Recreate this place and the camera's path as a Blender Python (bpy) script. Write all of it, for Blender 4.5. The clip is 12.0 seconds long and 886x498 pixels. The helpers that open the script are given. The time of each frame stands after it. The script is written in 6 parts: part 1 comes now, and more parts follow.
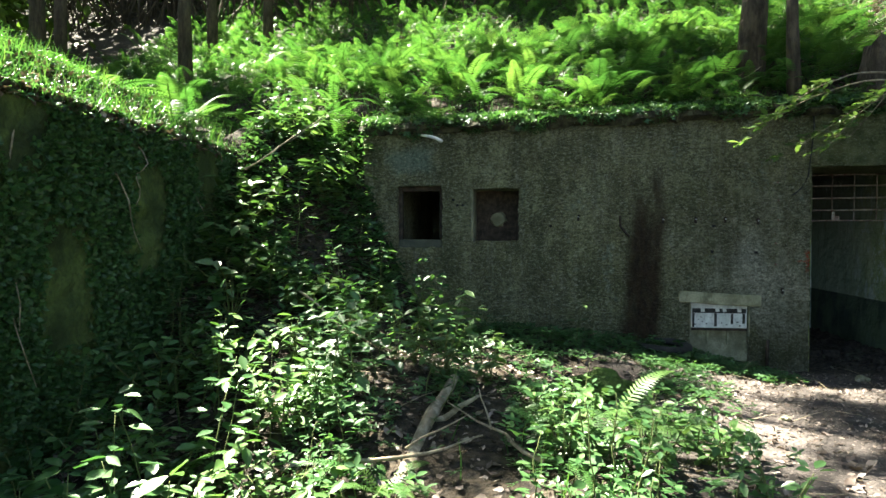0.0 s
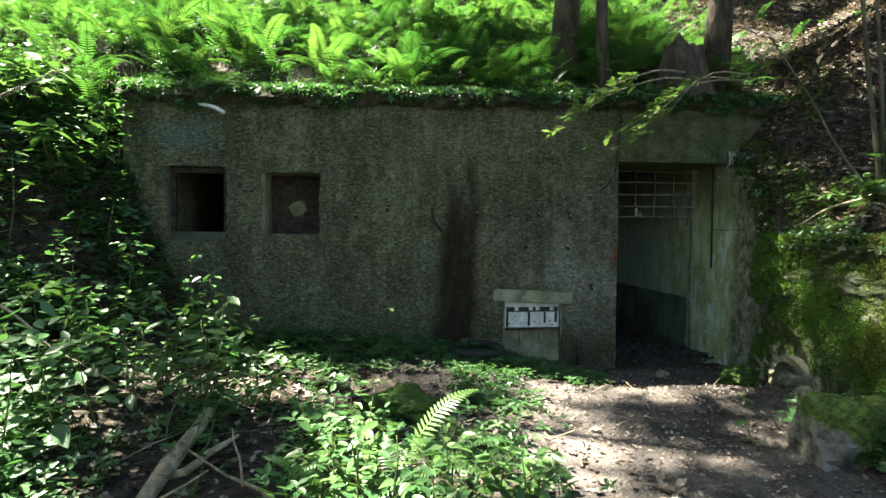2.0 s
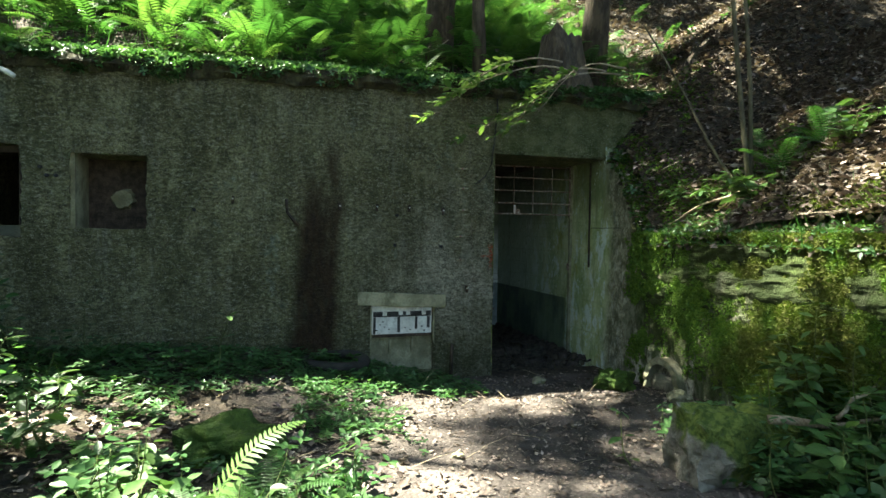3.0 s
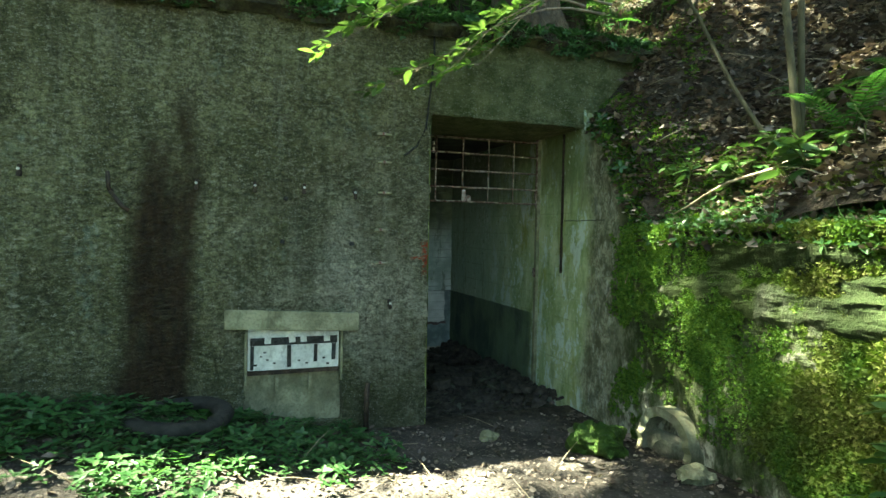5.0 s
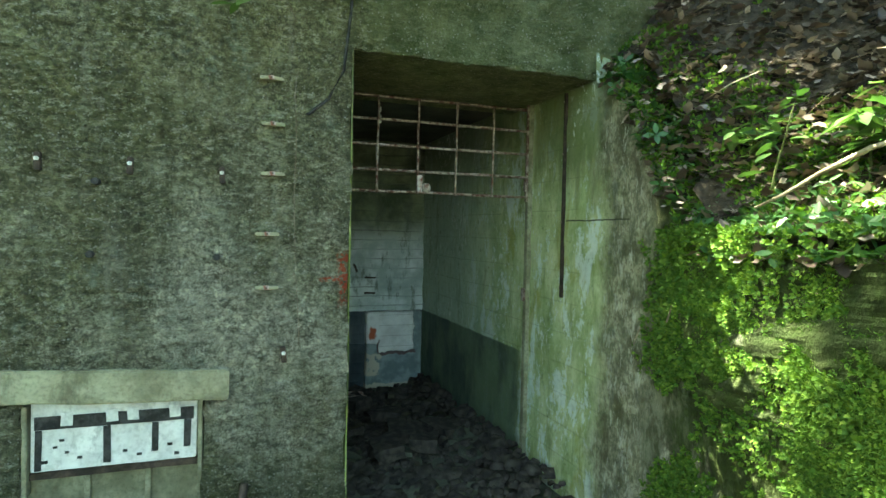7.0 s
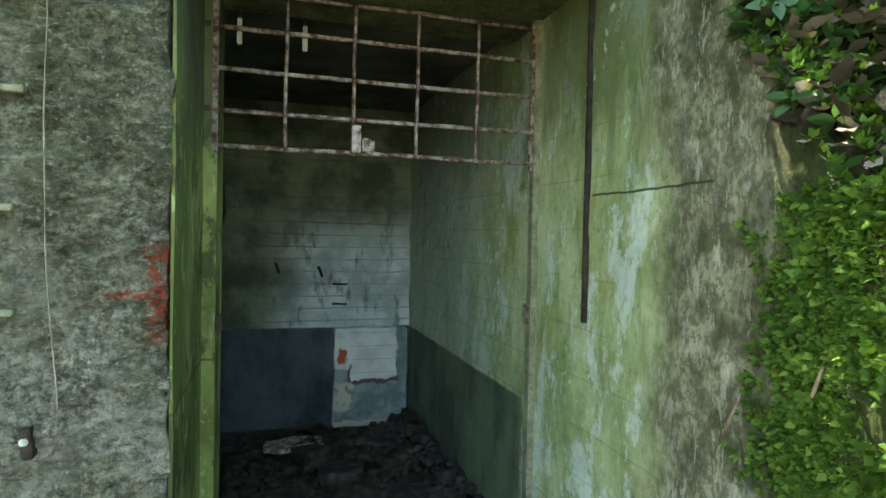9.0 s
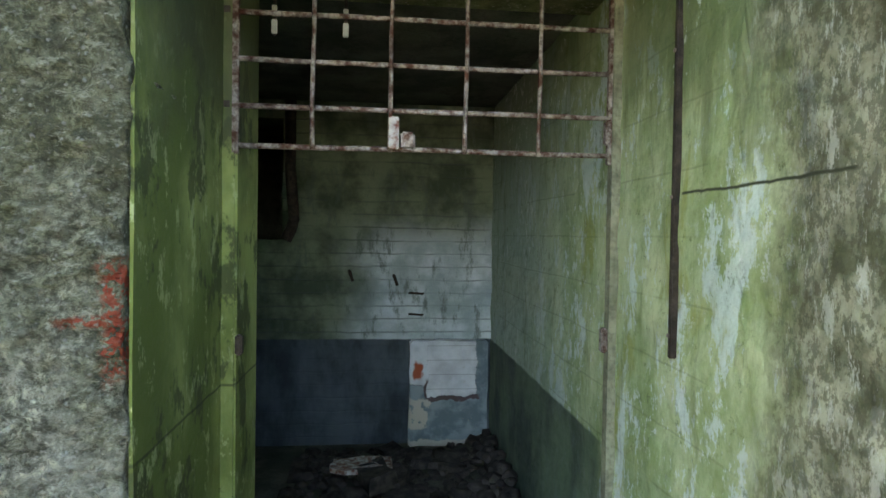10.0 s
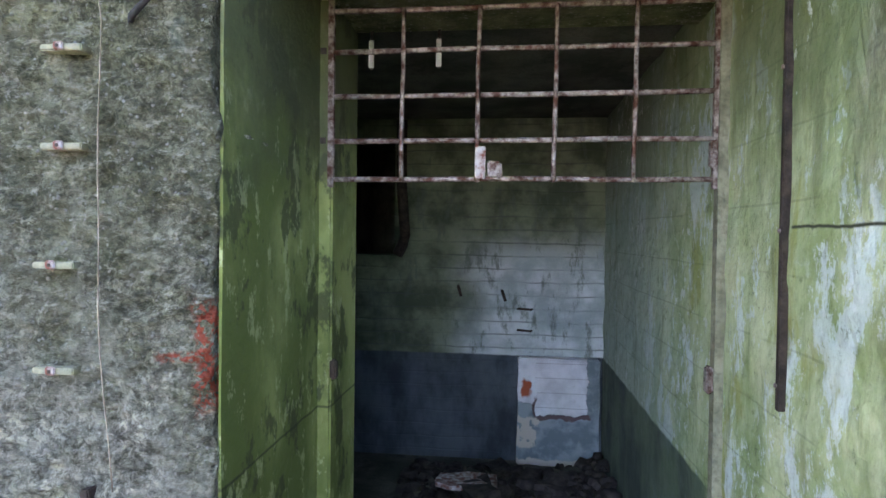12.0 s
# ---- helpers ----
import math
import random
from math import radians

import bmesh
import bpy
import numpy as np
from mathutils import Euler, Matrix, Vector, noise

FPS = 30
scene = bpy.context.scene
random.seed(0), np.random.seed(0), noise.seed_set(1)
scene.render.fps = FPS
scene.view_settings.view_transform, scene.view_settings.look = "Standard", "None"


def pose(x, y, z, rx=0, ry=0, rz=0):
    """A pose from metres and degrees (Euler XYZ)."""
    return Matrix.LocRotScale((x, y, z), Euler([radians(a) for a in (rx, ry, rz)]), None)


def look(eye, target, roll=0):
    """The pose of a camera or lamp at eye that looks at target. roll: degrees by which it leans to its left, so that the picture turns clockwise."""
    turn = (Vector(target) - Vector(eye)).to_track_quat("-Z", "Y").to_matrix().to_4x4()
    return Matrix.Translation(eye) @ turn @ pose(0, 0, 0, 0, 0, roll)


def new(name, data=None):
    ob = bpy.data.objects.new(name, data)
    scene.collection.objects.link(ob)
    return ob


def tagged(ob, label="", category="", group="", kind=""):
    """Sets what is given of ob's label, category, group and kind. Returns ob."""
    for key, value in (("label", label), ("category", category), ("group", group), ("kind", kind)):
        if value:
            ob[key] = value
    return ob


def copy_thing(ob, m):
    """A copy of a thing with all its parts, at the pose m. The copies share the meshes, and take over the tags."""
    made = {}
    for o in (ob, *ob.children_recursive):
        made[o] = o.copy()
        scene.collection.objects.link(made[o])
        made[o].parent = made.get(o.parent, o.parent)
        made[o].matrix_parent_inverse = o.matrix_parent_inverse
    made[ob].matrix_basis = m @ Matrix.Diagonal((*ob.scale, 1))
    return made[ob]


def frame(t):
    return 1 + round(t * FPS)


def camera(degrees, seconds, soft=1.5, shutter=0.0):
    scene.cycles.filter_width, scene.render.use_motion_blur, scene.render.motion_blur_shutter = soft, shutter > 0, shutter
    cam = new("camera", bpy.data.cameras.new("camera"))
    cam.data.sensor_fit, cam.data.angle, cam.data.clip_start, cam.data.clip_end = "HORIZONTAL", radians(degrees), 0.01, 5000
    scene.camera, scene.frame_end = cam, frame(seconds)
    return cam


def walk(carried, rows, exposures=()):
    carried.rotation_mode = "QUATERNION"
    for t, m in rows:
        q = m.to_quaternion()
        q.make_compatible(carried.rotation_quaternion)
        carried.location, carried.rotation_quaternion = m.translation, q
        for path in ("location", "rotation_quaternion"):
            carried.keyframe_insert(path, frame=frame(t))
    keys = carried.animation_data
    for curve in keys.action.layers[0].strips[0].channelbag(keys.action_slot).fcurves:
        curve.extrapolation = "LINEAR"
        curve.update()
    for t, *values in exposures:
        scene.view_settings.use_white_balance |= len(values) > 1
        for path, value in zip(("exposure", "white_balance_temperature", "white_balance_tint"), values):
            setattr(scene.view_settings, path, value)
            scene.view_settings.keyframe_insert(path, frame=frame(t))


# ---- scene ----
cam = camera(74.4, 12.0)
METRES, EYE, TILT, LEAN, TURN = 7.5, 1.66, 0.0, 0.0, 8.3
ROWS = [
    (0.0, 0.0, 0.0, 0.0, -0.0, -1.53, 0.16),
    (0.5, 0.0077, 0.0217, -0.0009, -0.48, -1.72, 0.17),
    (1.0, 0.0218, 0.0497, 0.0002, -4.83, -1.88, 0.02),
    (1.5, 0.044, 0.0823, -0.0007, -10.38, -1.97, -0.2),
    (2.0, 0.0654, 0.119, -0.0044, -16.06, -1.93, -0.45),
    (2.5, 0.0901, 0.1549, -0.0051, -22.71, -1.84, -0.75),
    (3.0, 0.1373, 0.1896, -0.0103, -26.23, -1.75, -0.82),
    (3.5, 0.1794, 0.2289, -0.0146, -28.19, -1.67, -0.89),
    (5.5, 0.3419, 0.4284, -0.0185, -28.62, -1.64, -1.16),
    (6.0, 0.3799, 0.4726, -0.0168, -28.57, -1.58, -1.2),
    (6.5, 0.415, 0.5181, -0.0155, -28.41, -1.54, -1.24),
    (7.0, 0.4531, 0.5562, -0.015, -28.27, -1.46, -1.24),
    (7.5, 0.4847, 0.5907, -0.0165, -28.03, -1.34, -1.26),
    (9.5, 0.6057, 0.7262, -0.0243, -21.52, -1.25, -1.12),
    (10.0, 0.6258, 0.7386, -0.0198, -14.48, -1.21, -0.92),
    (10.5, 0.6401, 0.7392, -0.0105, -8.94, -1.16, -0.77),
    (11.0, 0.643, 0.7377, -0.0071, -5.31, -1.09, -0.76),
    (11.5, 0.6437, 0.7379, -0.0068, -3.24, -1.1, -0.79),
    (12.0, 0.644, 0.738, -0.0069, -2.09, -1.15, -0.75),
]
EXPOSURES = [(0.0, 3.8, 6900, 3), (3.5, 3.9, 7100, -4), (5.5, 4.95, 7600, -18), (7.5, 5.55, 7700, -14), (9.5, 5.9, 7600, 4), (12.0, 6.3, 6600, 27)]
walk(cam, [(t, pose(0, 0, EYE, TILT, LEAN, TURN) @ pose(METRES * x, METRES * y, METRES * z, 90 + pitch, roll, yaw)) for t, x, y, z, yaw, pitch, roll in ROWS],
     exposures=EXPOSURES)

# ---- world, sun ----
SUN = Vector((-0.50, 0.26, 0.85)).normalized()
world = bpy.data.worlds.new("sky")
scene.world = world
world.use_nodes = True
_sky = world.node_tree.nodes.new("ShaderNodeTexSky")
_sky.sky_type, _sky.sun_disc = "NISHITA", False
_sky.sun_elevation = math.asin(SUN.z)
_sky.sun_rotation = math.atan2(SUN.x, SUN.y)
world.node_tree.links.new(_sky.outputs[0], world.node_tree.nodes["Background"].inputs[0])
world.node_tree.nodes["Background"].inputs[1].default_value = 0.03
_lamp = bpy.data.lights.new("sun", "SUN")
_lamp.energy, _lamp.angle, _lamp.color = 5.0, radians(0.55), (1.0, 0.95, 0.86)
sun = new("sun", _lamp)
sun.matrix_world = look((SUN * 60)[:], (0, 0, 0))


# ---- material helpers ----
def shader(name, rough=0.85, metal=0.0, spec=0.3):
    m = bpy.data.materials.new(name)
    m.use_nodes = True
    b = m.node_tree.nodes["Principled BSDF"]
    b.inputs["Roughness"].default_value = rough
    b.inputs["Metallic"].default_value = metal
    b.inputs["Specular IOR Level"].default_value = spec
    return m, m.node_tree, b


def put(nt, sock, value):
    if isinstance(value, bpy.types.NodeSocket):
        nt.links.new(value, sock)
    elif isinstance(value, (tuple, list)) and len(value) == 3 and sock.type == "RGBA":
        sock.default_value = (*value, 1)
    else:
        sock.default_value = value


def where(nt, stretch=(1, 1, 1)):
    c = nt.nodes.new("ShaderNodeTexCoord").outputs["Object"]
    mp = nt.nodes.new("ShaderNodeMapping")
    nt.links.new(c, mp.inputs[0])
    mp.inputs["Scale"].default_value = stretch
    return mp.outputs[0]


def grain(nt, scale, detail=5.0, stretch=(1, 1, 1), rough=0.6, distort=0.0):
    n = nt.nodes.new("ShaderNodeTexNoise")
    nt.links.new(where(nt, stretch), n.inputs["Vector"])
    n.inputs["Scale"].default_value, n.inputs["Detail"].default_value = scale, detail
    n.inputs["Roughness"].default_value, n.inputs["Distortion"].default_value = rough, distort
    return n.outputs["Fac"]


def cells(nt, scale, feature="F1", stretch=(1, 1, 1), out="Distance"):
    n = nt.nodes.new("ShaderNodeTexVoronoi")
    n.feature = feature
    nt.links.new(where(nt, stretch), n.inputs["Vector"])
    n.inputs["Scale"].default_value = scale
    return n.outputs[out]


def stones(nt, scale, warp=0.02):
    """Distance from the cell's centre and a random tone, for irregular pebbles."""
    n = nt.nodes.new("ShaderNodeTexNoise")
    nt.links.new(where(nt), n.inputs["Vector"])
    n.inputs["Scale"].default_value, n.inputs["Detail"].default_value = scale * 0.7, 3
    vm = nt.nodes.new("ShaderNodeVectorMath")
    vm.operation = "MULTIPLY_ADD"
    nt.links.new(n.outputs["Color"], vm.inputs[0])
    vm.inputs[1].default_value = (warp, warp, warp)
    nt.links.new(where(nt), vm.inputs[2])
    v = nt.nodes.new("ShaderNodeTexVoronoi")
    nt.links.new(vm.outputs[0], v.inputs["Vector"])
    v.inputs["Scale"].default_value = scale
    sp = nt.nodes.new("ShaderNodeSeparateColor")
    nt.links.new(v.outputs["Color"], sp.inputs[0])
    return v.outputs["Distance"], sp.outputs[0]


def span(nt, value, lo, hi, a=0.0, b=1.0):
    n = nt.nodes.new("ShaderNodeMapRange")
    n.interpolation_type = "SMOOTHSTEP"
    put(nt, n.inputs["Value"], value)
    for k, v in (("From Min", lo), ("From Max", hi), ("To Min", a), ("To Max", b)):
        n.inputs[k].default_value = v
    return n.outputs[0]


def calc(nt, op, a, b=0.0):
    n = nt.nodes.new("ShaderNodeMath")
    n.operation = op
    put(nt, n.inputs[0], a)
    put(nt, n.inputs[1], b)
    return n.outputs[0]


def blend(nt, fac, a, b, mode="MIX"):
    n = nt.nodes.new("ShaderNodeMix")
    n.data_type, n.blend_type = "RGBA", mode
    put(nt, n.inputs[0], fac)
    put(nt, n.inputs[6], a)
    put(nt, n.inputs[7], b)
    return n.outputs[2]


def axes(nt):
    n = nt.nodes.new("ShaderNodeSeparateXYZ")
    nt.links.new(where(nt), n.inputs[0])
    return n.outputs


def relief(nt, bsdf, height, strength=0.5, dist=0.01):
    n = nt.nodes.new("ShaderNodeBump")
    n.inputs["Strength"].default_value, n.inputs["Distance"].default_value = strength, dist
    put(nt, n.inputs["Height"], height)
    nt.links.new(n.outputs[0], bsdf.inputs["Normal"])


def window(nt, v, lo, hi, soft):
    return calc(nt, "MULTIPLY", span(nt, v, lo - soft, lo + soft), span(nt, v, hi + soft, hi - soft))


def wobble(nt, v, scale, amount, stretch=(1, 1, 1)):
    return calc(nt, "ADD", v, calc(nt, "MULTIPLY", calc(nt, "SUBTRACT", grain(nt, scale, 4, stretch), 0.5), amount))


# ---- materials ----
def concrete_facade():
    m, nt, b = shader("weathered_concrete", 0.9)
    x, y, z = axes(nt)
    pale = calc(nt, "MULTIPLY", span(nt, wobble(nt, x, 1.5, 1.2), 1.5, 2.6), span(nt, wobble(nt, z, 1.5, 1.0), 2.6, 1.2))
    base = blend(nt, pale, (0.50, 0.49, 0.28), (0.76, 0.74, 0.60))
    col = blend(nt, span(nt, grain(nt, 1.6, 7, (1, 1, 0.8), 0.7), 0.36, 0.60), (0.24, 0.24, 0.12), base)
    col = blend(nt, calc(nt, "MULTIPLY", span(nt, grain(nt, 20, 6, (0.7, 1, 1.2), 0.75), 0.54, 0.46), 0.38), col, (0.10, 0.10, 0.055))
    col = blend(nt, calc(nt, "MULTIPLY", span(nt, grain(nt, 3.2, 6, (1, 1, 0.22)), 0.42, 0.68), 0.62), col, (0.10, 0.108, 0.05))
    # fine crevices: shade of the rough surface put into the colour
    col = blend(nt, calc(nt, "MULTIPLY", calc(nt, "MULTIPLY", span(nt, grain(nt, 75, 6, (1, 1, 0.8), 0.8), 0.56, 0.44), span(nt, grain(nt, 5, 4), 0.35, 0.6, 0.35, 1.0)), 0.66), col, (0.06, 0.058, 0.034))
    col = blend(nt, calc(nt, "MULTIPLY", span(nt, grain(nt, 12, 5, (1, 1, 0.07), 0.65), 0.52, 0.66), 0.42), col, (0.085, 0.09, 0.042))
    col = blend(nt, calc(nt, "MULTIPLY", span(nt, grain(nt, 8, 5, (1, 1, 0.10), 0.65), 0.56, 0.70), 0.45), col, (0.46, 0.45, 0.36))
    # pits darkened in the colour like shaded hollows
    pit = span(nt, cells(nt, 38), 0.5, 0.75)
    col = blend(nt, calc(nt, "MULTIPLY", calc(nt, "MULTIPLY", pit, span(nt, grain(nt, 7, 3), 0.4, 0.6)), 0.5), col, (0.05, 0.048, 0.03))
    lichen = calc(nt, "MULTIPLY", span(nt, grain(nt, 2.3, 5, (1.1, 1, 0.8), 0.7), 0.58, 0.68), span(nt, grain(nt, 18, 4), 0.4, 0.6))
    col = blend(nt, calc(nt, "MULTIPLY", lichen, 0.5), col, (0.33, 0.42, 0.36))
    teal = calc(nt, "MULTIPLY", window(nt, wobble(nt, x, 3, 0.4), -1.75, -1.25, 0.12), window(nt, wobble(nt, z, 3, 0.3), 2.45, 2.75, 0.08))
    col = blend(nt, calc(nt, "MULTIPLY", teal, 0.6), col, (0.24, 0.34, 0.30))
    # rough cast: pebbles of many tones in a dark matrix, gaps tinted as shade
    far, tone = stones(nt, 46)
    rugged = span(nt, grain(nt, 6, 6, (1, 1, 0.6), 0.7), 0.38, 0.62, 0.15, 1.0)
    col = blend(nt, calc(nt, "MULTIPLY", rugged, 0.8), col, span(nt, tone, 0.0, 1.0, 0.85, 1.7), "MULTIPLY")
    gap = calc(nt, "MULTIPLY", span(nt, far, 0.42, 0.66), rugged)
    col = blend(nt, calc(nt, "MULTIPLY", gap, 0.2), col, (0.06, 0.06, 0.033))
    # hollows darkened and ridges paled in the colour, as light from above would
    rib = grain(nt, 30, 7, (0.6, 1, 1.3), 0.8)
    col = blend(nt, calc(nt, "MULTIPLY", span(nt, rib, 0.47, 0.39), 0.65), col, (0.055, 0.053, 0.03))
    col = blend(nt, calc(nt, "MULTIPLY", span(nt, rib, 0.53, 0.62), 0.62), col, (0.72, 0.70, 0.54))
    # green algae over the door lintel and under the roof edge
    algae = calc(nt, "MULTIPLY", span(nt, wobble(nt, x, 4, 0.3), 3.2, 3.5), span(nt, wobble(nt, z, 3, 0.4), 2.2, 2.45))
    col = blend(nt, calc(nt, "MULTIPLY", algae, 0.65), col, blend(nt, span(nt, grain(nt, 6, 6), 0.35, 0.65), (0.08, 0.115, 0.03), (0.27, 0.31, 0.15)))
    foot = span(nt, wobble(nt, z, 3, 0.5), 0.75, 0.15)
    col = blend(nt, calc(nt, "MULTIPLY", foot, 0.5), col, (0.09, 0.105, 0.05))
    # rust run
    shift = calc(nt, "ADD", wobble(nt, x, 2.0, 0.35, (1, 1, 0.6)), calc(nt, "MULTIPLY", z, -0.03))
    wide = window(nt, shift, 1.16, 1.60, 0.07)
    run = calc(nt, "MULTIPLY", wide, span(nt, wobble(nt, z, 3, 0.9, (2, 1, 1)), 2.4, 1.65))
    thin = calc(nt, "MULTIPLY", window(nt, shift, 1.42, 1.56, 0.05), span(nt, wobble(nt, z, 6, 0.2), 2.5, 2.3))
    rust = calc(nt, "MAXIMUM", run, calc(nt, "MULTIPLY", thin, 0.7))
    rust = calc(nt, "MULTIPLY", rust, span(nt, grain(nt, 7, 5, (1, 1, 0.4)), 0.2, 0.55, 0.72, 0.96))
    col = blend(nt, rust, col, blend(nt, span(nt, grain(nt, 22, 5, (1, 1, 0.3)), 0.3, 0.7), (0.028, 0.016, 0.009), (0.075, 0.043, 0.022)))
    # red paint mark beside the doorway
    up = calc(nt, "MULTIPLY", window(nt, wobble(nt, x, 14, 0.05), 3.258, 3.40, 0.012), window(nt, wobble(nt, z, 10, 0.1), 1.19, 1.44, 0.03))
    bar = calc(nt, "MULTIPLY", window(nt, wobble(nt, x, 14, 0.06), 3.17, 3.27, 0.02), window(nt, wobble(nt, z, 16, 0.04), 1.302, 1.328, 0.008))
    red = calc(nt, "MULTIPLY", calc(nt, "MAXIMUM", up, bar), span(nt, grain(nt, 55, 3), 0.42, 0.55))
    red = calc(nt, "MULTIPLY", red, span(nt, y, 7.62, 7.55))
    col = blend(nt, calc(nt, "MULTIPLY", red, 0.85), col, (0.55, 0.075, 0.03))
    # exposed pebbles
    peb = span(nt, cells(nt, 55), 0.36, 0.16)
    pick = span(nt, grain(nt, 33, 2), 0.5, 0.58)
    col = blend(nt, calc(nt, "MULTIPLY", calc(nt, "MULTIPLY", calc(nt, "MULTIPLY", peb, pick), span(nt, rust, 0.0, 0.5, 1.0, 0.12)), 0.75), col, (0.58, 0.56, 0.47))
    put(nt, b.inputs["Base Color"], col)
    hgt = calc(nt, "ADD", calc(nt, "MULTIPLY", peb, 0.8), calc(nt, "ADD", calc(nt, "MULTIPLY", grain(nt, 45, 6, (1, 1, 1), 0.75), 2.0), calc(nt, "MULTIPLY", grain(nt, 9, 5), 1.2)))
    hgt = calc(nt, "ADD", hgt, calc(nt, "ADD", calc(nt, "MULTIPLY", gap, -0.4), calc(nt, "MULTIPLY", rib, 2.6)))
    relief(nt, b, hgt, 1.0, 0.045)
    return m


def painted_wall():
    """Side wall of the doorway: pale green limewash, dark dado inside, moss outside."""
    m, nt, b = shader("algae_stained_limewash", 0.85)
    x, y, z = axes(nt)
    n1 = grain(nt, 3.4, 7, (1, 1, 0.5), 0.72)
    col = blend(nt, span(nt, n1, 0.35, 0.65), (0.24, 0.31, 0.13), (0.52, 0.56, 0.33))
    col = blend(nt, calc(nt, "MULTIPLY", span(nt, grain(nt, 4.6, 7, (1, 1, 0.5), 0.75), 0.53, 0.57), 0.75), col, (0.58, 0.66, 0.64))
    col = blend(nt, calc(nt, "MULTIPLY", span(nt, grain(nt, 4.1, 5, (1, 1, 0.4), 0.6, 0.4), 0.58, 0.66), 0.75), col, (0.27, 0.29, 0.08))
    cool = span(nt, wobble(nt, y, 2, 0.8), 8.3, 9.6)
    col = blend(nt, calc(nt, "MULTIPLY", cool, 0.75), col, (0.34, 0.44, 0.38))
    # darker green towards the top: inside past the rebate, streaky nearer the front
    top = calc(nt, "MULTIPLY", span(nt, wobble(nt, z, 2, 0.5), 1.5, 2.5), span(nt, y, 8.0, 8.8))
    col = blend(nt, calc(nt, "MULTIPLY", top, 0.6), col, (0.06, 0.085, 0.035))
    top_streaks = calc(nt, "MULTIPLY", span(nt, calc(nt, "ADD", z, calc(nt, "MULTIPLY", grain(nt, 5, 6, (1, 1, 0.15), 0.7), 1.6)), 2.45, 2.85), span(nt, wobble(nt, y, 3, 0.3), 8.3, 8.1))
    col = blend(nt, calc(nt, "MULTIPLY", top_streaks, 0.75), col, (0.10, 0.125, 0.05))
    col = blend(nt, calc(nt, "MULTIPLY", span(nt, grain(nt, 30, 5), 0.5, 0.75), 0.35), col, (0.10, 0.12, 0.06))
    col = blend(nt, calc(nt, "MULTIPLY", span(nt, grain(nt, 11, 6, (1, 1, 0.16), 0.7), 0.54, 0.68), 0.5), col, (0.12, 0.15, 0.06))
    seams = nt.nodes.new("ShaderNodeTexWave")
    seams.wave_type, seams.bands_direction = "BANDS", "Z"
    nt.links.new(where(nt), seams.inputs["Vector"])
    seams.inputs["Scale"].default_value, seams.inputs["Distortion"].default_value = 1.65, 0.35
    seam = calc(nt, "MULTIPLY", span(nt, seams.outputs["Fac"], 0.006, 0.0), span(nt, grain(nt, 1.6, 3), 0.40, 0.50))
    col = blend(nt, calc(nt, "MULTIPLY", seam, 0.28), col, (0.07, 0.085, 0.04))
    fleck = calc(nt, "MULTIPLY", span(nt, grain(nt, 26, 6, (1, 1, 0.6), 0.75), 0.56, 0.60), span(nt, grain(nt, 2.5, 3), 0.45, 0.6))
    col = blend(nt, calc(nt, "MULTIPLY", fleck, 0.7), col, (0.62, 0.66, 0.62))
    col = blend(nt, calc(nt, "MULTIPLY", span(nt, grain(nt, 17, 7, (1, 1, 0.8), 0.8), 0.58, 0.66), 0.7), col, (0.10, 0.13, 0.055))
    # dado line
    dado = calc(nt, "MULTIPLY", span(nt, wobble(nt, z, 7, 0.03), 0.745, 0.725), span(nt, wobble(nt, y, 6, 0.12), 8.22, 8.40))
    dark = blend(nt, span(nt, grain(nt, 3, 6, (1, 1, 0.6)), 0.35, 0.65), (0.022, 0.04, 0.034), (0.10, 0.14, 0.085))
    col = blend(nt, calc(nt, "MULTIPLY", dado, 0.9), col, dark)
    # damp concrete, then moss further out
    grey = span(nt, wobble(nt, y, 2.2, 0.6), 7.50, 7.20)
    col = blend(nt, calc(nt, "MULTIPLY", grey, 0.85), col, blend(nt, span(nt, grain(nt, 9, 6), 0.35, 0.7), (0.055, 0.05, 0.03), (0.40, 0.38, 0.29)))
    rough_out = calc(nt, "MULTIPLY", grey, span(nt, grain(nt, 38, 7, (1, 1, 0.7), 0.8), 0.53, 0.46))
    col = blend(nt, calc(nt, "MULTIPLY", rough_out, 0.65), col, (0.065, 0.065, 0.038))
    chalk = calc(nt, "MULTIPLY", grey, calc(nt, "MULTIPLY", span(nt, grain(nt, 16, 7, (1, 1, 0.35), 0.8), 0.55, 0.60), 0.55))
    col = blend(nt, chalk, col, (0.52, 0.52, 0.45))
    crack = window(nt, wobble(nt, z, 5, 0.03), 1.642, 1.65, 0.003)
    crack = calc(nt, "MULTIPLY", crack, window(nt, y, 7.1, 7.74, 0.01))
    col = blend(nt, crack, col, (0.04, 0.045, 0.025))
    out = span(nt, wobble(nt, y, 1.6, 0.6), 7.0, 6.7)
    crust = span(nt, calc(nt, "ADD", grain(nt, 3.4, 7, (1, 1, 0.45), 0.7), calc(nt, "MULTIPLY", z, -0.16)), 0.36, 0.46)
    bare = blend(nt, crust, blend(nt, span(nt, grain(nt, 24, 5), 0.35, 0.65), (0.014, 0.014, 0.008), (0.05, 0.046, 0.028)),
                 blend(nt, span(nt, grain(nt, 19, 6, (1, 1, 0.5), 0.75), 0.40, 0.58), (0.07, 0.066, 0.045), (0.40, 0.385, 0.32)))
    col = blend(nt, out, col, bare)
    patchy = span(nt, calc(nt, "ADD", grain(nt, 2.2, 6, (1, 1, 0.55), 0.65), calc(nt, "MULTIPLY", z, 0.16)), 0.50, 0.60)
